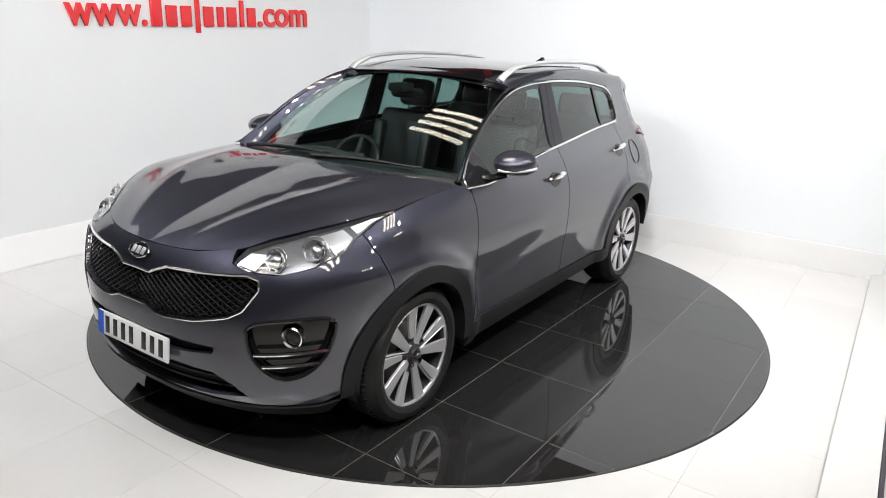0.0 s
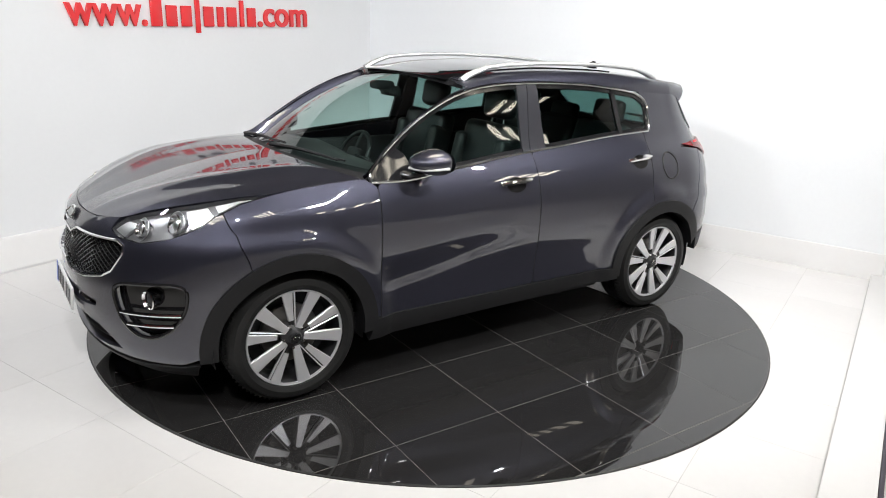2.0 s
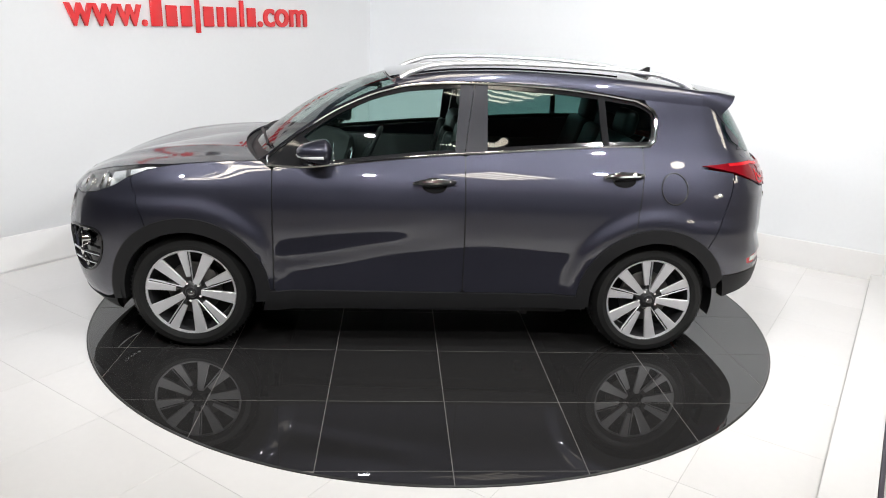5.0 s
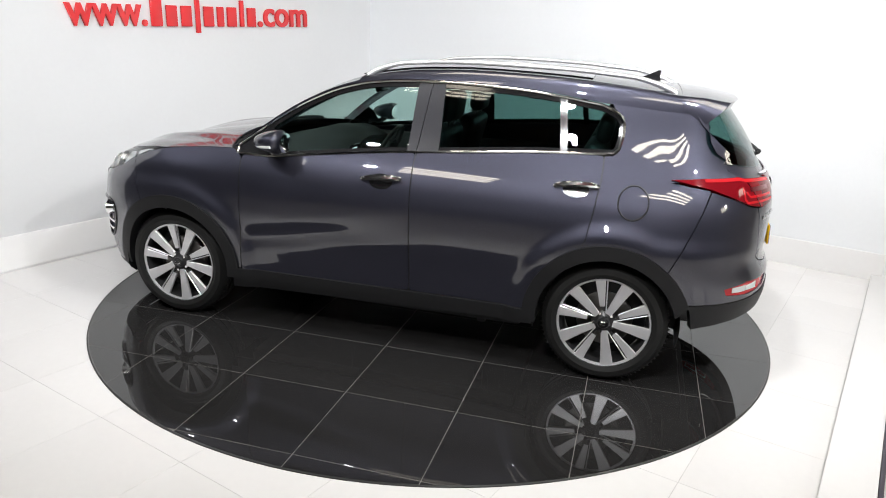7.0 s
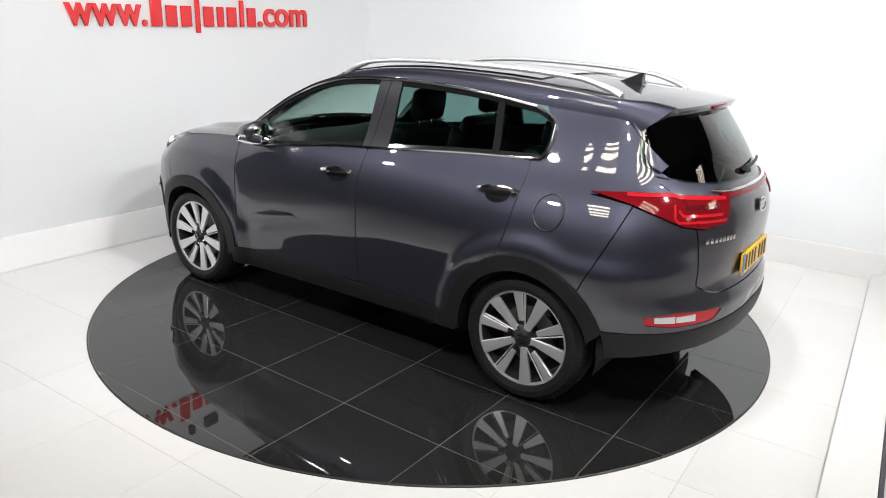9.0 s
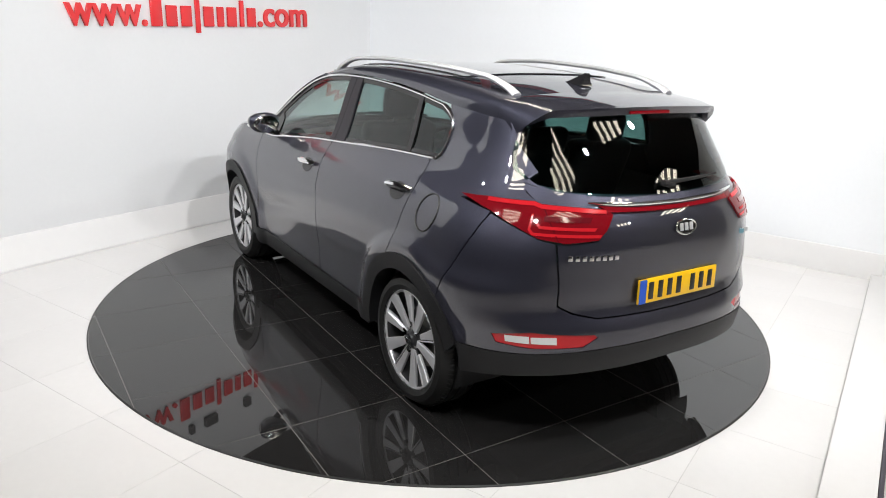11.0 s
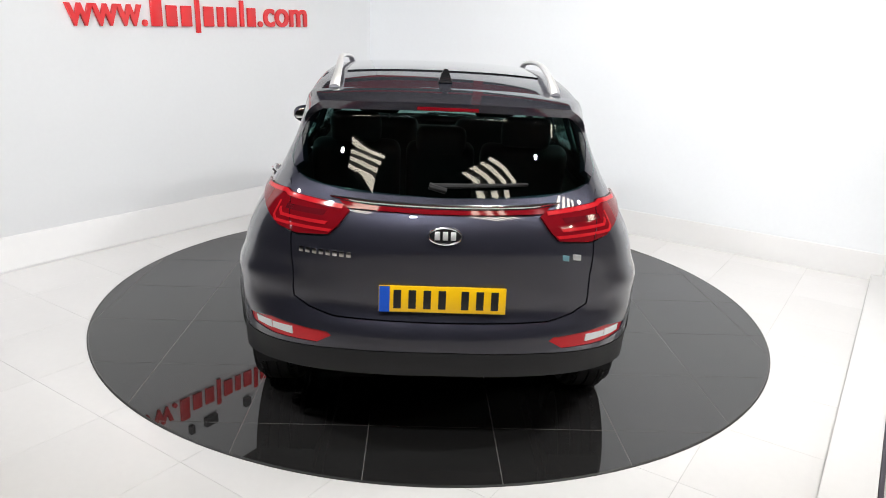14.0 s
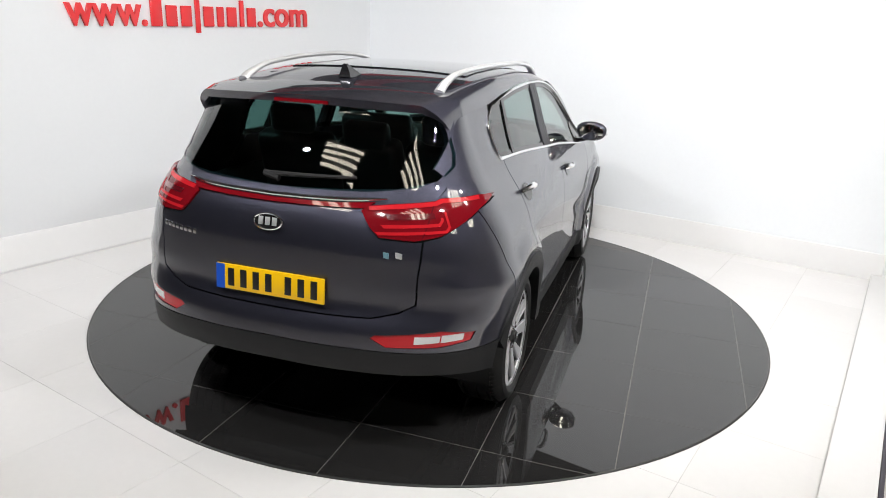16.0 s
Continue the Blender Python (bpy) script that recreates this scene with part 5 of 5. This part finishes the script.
box(bm, (0.004, 0.08, 0.085), m=Matrix.Translation((0.488, 0.045, 0.99)) @ Matrix.Rotation(radians(-12), 4, "Y"))
part("screen", bm, SCREEN, dash, "lit navigation screen")
m = Matrix.Translation((0.38, -0.36, 0.98)) @ Matrix.Rotation(radians(62), 4, "Y")
bm = bmesh.new()
tube(bm, [m @ Vector((0.185 * math.cos(a), 0.185 * math.sin(a), 0)) for a in np.linspace(0, 2 * math.pi, 36, endpoint=False)], 0.015, 8, closed=True)
sw = part("steering_wheel", bm, SEAT, car, "black leather steering wheel")
bm = bmesh.new()
box(bm, (0.14, 0.15, 0.05), m=m, bevel=0.02)
for a in (0, 180, 90):
    box(bm, (0.17, 0.035, 0.02), m=m @ Matrix.Rotation(radians(a + 90), 4, "Z") @ Matrix.Translation((0.1, 0, 0)), bevel=0.005)
part("boss", bm, CABIN, sw)
bm = bmesh.new()
box(bm, (0.03, 0.24, 0.065), (0.30, 0.0, 1.455), bevel=0.02)
part("inner_mirror", bm, GLOSS_BLACK, car, "black rear-view mirror")
bm = bmesh.new()
box(bm, (0.12, 0.12, 0.05), (0.36, 0.0, 1.49), bevel=0.015)
part("sensor_box", bm, GLOSS_BLACK, car)


def seat(x, y, w=0.5):
    bm = bmesh.new()
    box(bm, (0.52, w, 0.16), (x + 0.2, y, 0.64), bevel=0.05, segments=3)
    s = part("seat", bm, SEAT, car, "black leather front seat")
    bm = bmesh.new()
    box(bm, (0.13, w, 0.62), m=Matrix.Translation((x - 0.14, y, 0.98)) @ Matrix.Rotation(radians(-14), 4, "Y"), bevel=0.05, segments=3)
    for k in (1, -1):
        box(bm, (0.17, 0.09, 0.5), m=Matrix.Translation((x - 0.1, y + k * (w / 2 - 0.04), 0.95)) @ Matrix.Rotation(radians(-14), 4, "Y"), bevel=0.035, segments=3)
    part("backrest", bm, SEAT, s)
    bm = bmesh.new()
    box(bm, (0.1, 0.27, 0.19), m=Matrix.Translation((x - 0.25, y, 1.40)) @ Matrix.Rotation(radians(-8), 4, "Y"), bevel=0.045, segments=3)
    part("headrest", bm, SEAT, s)
    bm = bmesh.new()
    for k in (0.06, -0.06):
        tube(bm, [(x - 0.23, y + k, 1.25), (x - 0.245, y + k, 1.36)], 0.006, 6)
    part("headrest_post", bm, CHROME, s)


seat(-0.05, 0.37)
seat(-0.05, -0.37)
bm = bmesh.new()
box(bm, (0.5, 1.35, 0.16), (-0.75, 0, 0.66), bevel=0.05, segments=3)
rs = part("rear_seat", bm, SEAT, car, "black leather rear bench")
for y, w in ((0.44, 0.46), (0.0, 0.36), (-0.44, 0.46)):
    bm = bmesh.new()
    box(bm, (0.14, w, 0.62), m=Matrix.Translation((-1.1, y, 0.97)) @ Matrix.Rotation(radians(-18), 4, "Y"), bevel=0.05, segments=3)
    part("backrest", bm, SEAT, rs)
    bm = bmesh.new()
    box(bm, (0.09, 0.26, 0.16), m=Matrix.Translation((-1.22, y, 1.34 if y else 1.28)) @ Matrix.Rotation(radians(-10), 4, "Y"), bevel=0.04, segments=3)
    part("headrest", bm, SEAT, rs)

# wipers
for a, b in (((1.075, -0.05, 1.15), (0.94, 0.56, 1.148)), ((1.03, -0.62, 1.135), (1.05, 0.02, 1.172))):
    bm = bmesh.new()
    a, b = Vector(a), Vector(b)
    tube(bm, [a.lerp(b, t) + Vector((0, 0, 0.012 * math.sin(math.pi * t))) for t in np.linspace(0, 1, 10)], [0.012 - 0.006 * t for t in np.linspace(0, 1, 10)], 6)
    w = part("wiper", bm, PLASTIC, car, "black windscreen wiper")
    bm = bmesh.new()
    c = a.lerp(b, 0.25)
    tube(bm, [c + Vector((-0.02, 0, 0.0)), b.lerp(c, -0.05) + Vector((-0.025, 0, 0.0))], 0.006, 6)
    part("blade", bm, PLASTIC, w)
bm = bmesh.new()
tube(bm, [shell(ry(0.0, 1.2), 1.2, 0.02), shell(ry(0.07, 1.215), 1.215, 0.028)], 0.015, 8)
pts = []
for t in np.linspace(0, 1, 8):
    y = 0.05 - 0.38 * t
    q = shell(ry(abs(y), 1.215 + 0.012 * t), 1.215 + 0.012 * t, 0.026)
    q.y = math.copysign(q.y, y)
    pts.append(q)
tube(bm, pts, [0.012 - 0.0008 * k for k in range(8)], 8)
part("rear_wiper", bm, PLASTIC, tg, "black rear wiper")


# number plates and badges
def plate(front):
    s = 1 if front else -1
    z0, z1 = (0.435, 0.545) if front else (0.722, 0.832)
    zc = (z0 + z1) / 2
    x = (shell(PF, zc).x + 0.012) if front else (shell(PR, zc).x - 0.009)
    m = Matrix.Translation((x, 0, zc)) @ Matrix.Rotation(radians(-5 if front else 3), 4, "Y")
    bm = bmesh.new()
    box(bm, (0.012, 0.52, 0.111), m=m, bevel=0.003)
    p = part("number_plate", bm, PLATE_WHITE if front else PLATE_YELLOW, car, "white number plate with plain dark bars" if front else "yellow number plate with plain dark bars")
    bm = bmesh.new()
    left = -1 if front else 1          # the reader's left
    box(bm, (0.004, 0.042, 0.109), m=m @ Matrix.Translation((s * 0.006, left * 0.237, 0)))
    part("blue_band", bm, PLATE_BLUE, p)
    at = 0.185
    for k, wid in enumerate((0.05, 0.05, 0.05, 0.05, None, 0.05, 0.05, 0.05)):
        if wid is None:
            at -= 0.033
            continue
        bm = bmesh.new()
        box(bm, (0.004, wid * 0.62, 0.079), m=m @ Matrix.Translation((s * 0.006, left * at, 0)), bevel=0.001)
        part("bar", bm, BAR_BLACK, p)
        at -= 0.061


plate(True)
plate(False)


def badge(p, z, flat, owner):
    c = shell(p, z, 0.008)
    n = (shell(p, z, 0.05) - shell(p, z, 0.0)).normalized()
    m = Matrix.Translation(c) @ n.to_track_quat("Z", "Y").to_matrix().to_4x4()
    pts = [(0.065 * math.cos(a), 0.033 * math.sin(a)) for a in np.linspace(0, 2 * math.pi, 36, endpoint=False)]
    up = m.to_3x3() @ Vector((0, 1, 0))
    if abs(up.z) < 0.5:
        m = m @ Matrix.Rotation(math.pi / 2, 4, "Z")
    bm = bmesh.new()
    extrude_outline(bm, pts, 0.004, m)
    b = part("badge", bm, GLOSS_BLACK, owner, "oval chrome badge with plain bars")
    bm = bmesh.new()
    tube(bm, [m @ Vector((x, y, 0.004)) for x, y in pts], 0.0045, 6, closed=True)
    part("badge_rim", bm, CHROME, b)
    for k in (-0.032, 0.0, 0.032):
        bm = bmesh.new()
        box(bm, (0.021, 0.034, 0.006), m=m @ Matrix.Translation((k, 0, 0.005)), bevel=0.001)
        part("bar", bm, SATIN, b)


badge(PF, 0.862, True, fb)
badge(PR, 1.045, True, tg)
y = 0.585
for k in range(8):
    z = 0.948
    p = shell(ry(y, z), z, 0.003)
    d = (shell(ry(y - 0.005, z), z, 0.003) - p).normalized()
    n = (shell(ry(y, z), z, 0.03) - shell(ry(y, z), z)).normalized()
    m = Matrix((d, n.cross(d) * (1 if n.cross(d).z > 0 else -1), n)).transposed().to_4x4()
    m.translation = p
    bm = bmesh.new()
    box(bm, (0.02, 0.022, 0.005), m=m, bevel=0.001)
    part("badge_bar", bm, CHROME, tg)
    y -= 0.0285
for y, mat, w in ((-0.50, TEAL, 0.035), (-0.545, SATIN, 0.05)):
    z = 0.952
    p = shell(ry(-y, z), z, 0.003)
    p.y = -p.y
    bm = bmesh.new()
    box(bm, (0.005, w, 0.024), m=Matrix.Translation(p) @ Matrix.Rotation(radians(-17), 4, "Z"), bevel=0.001)
    part("badge_bar", bm, mat, tg)

# ---------------------------------------------------------------- floor tiles
me = None
for i in range(-10, 6):
    for j in range(-7, 12):
        m = FLOOR_M @ Matrix.Translation((0.6 * (i + 0.5), 0.6 * (j + 0.5), FLOOR_Z - 0.003))
        c = m.translation.xy
        if c.length < 1.75:
            continue
        if (c - LEFT_AT).dot(Vector((-LEFT_WAY.y, LEFT_WAY.x))) > 0.3 or (c - RIGHT_AT).dot(Vector((-RIGHT_WAY.y, RIGHT_WAY.x))) > 0.3:
            continue
        if me is None:
            bm = bmesh.new()
            box(bm, (0.5984, 0.5984, 0.006), bevel=0.0005, segments=1)
            o = part("tile", bm, FLOOR_TILE, floor, sharp=30)
            me = o.data
        else:
            o = new("tile", me)
            o.parent = floor
        o.matrix_basis = m


# ---------------------------------------------------------------- what moves
def motions():
    rows, rows_t = [], []
    for t, a in TURN:
        m = pose(0, 0, 0, 0, 0, a)
        rows_t.append((t, m))
        rows.append((t, m @ Matrix.Translation((CAR_AT[0], CAR_AT[1], 0.0))))
    walk(table, rows_t)
    walk(car, rows)


motions()
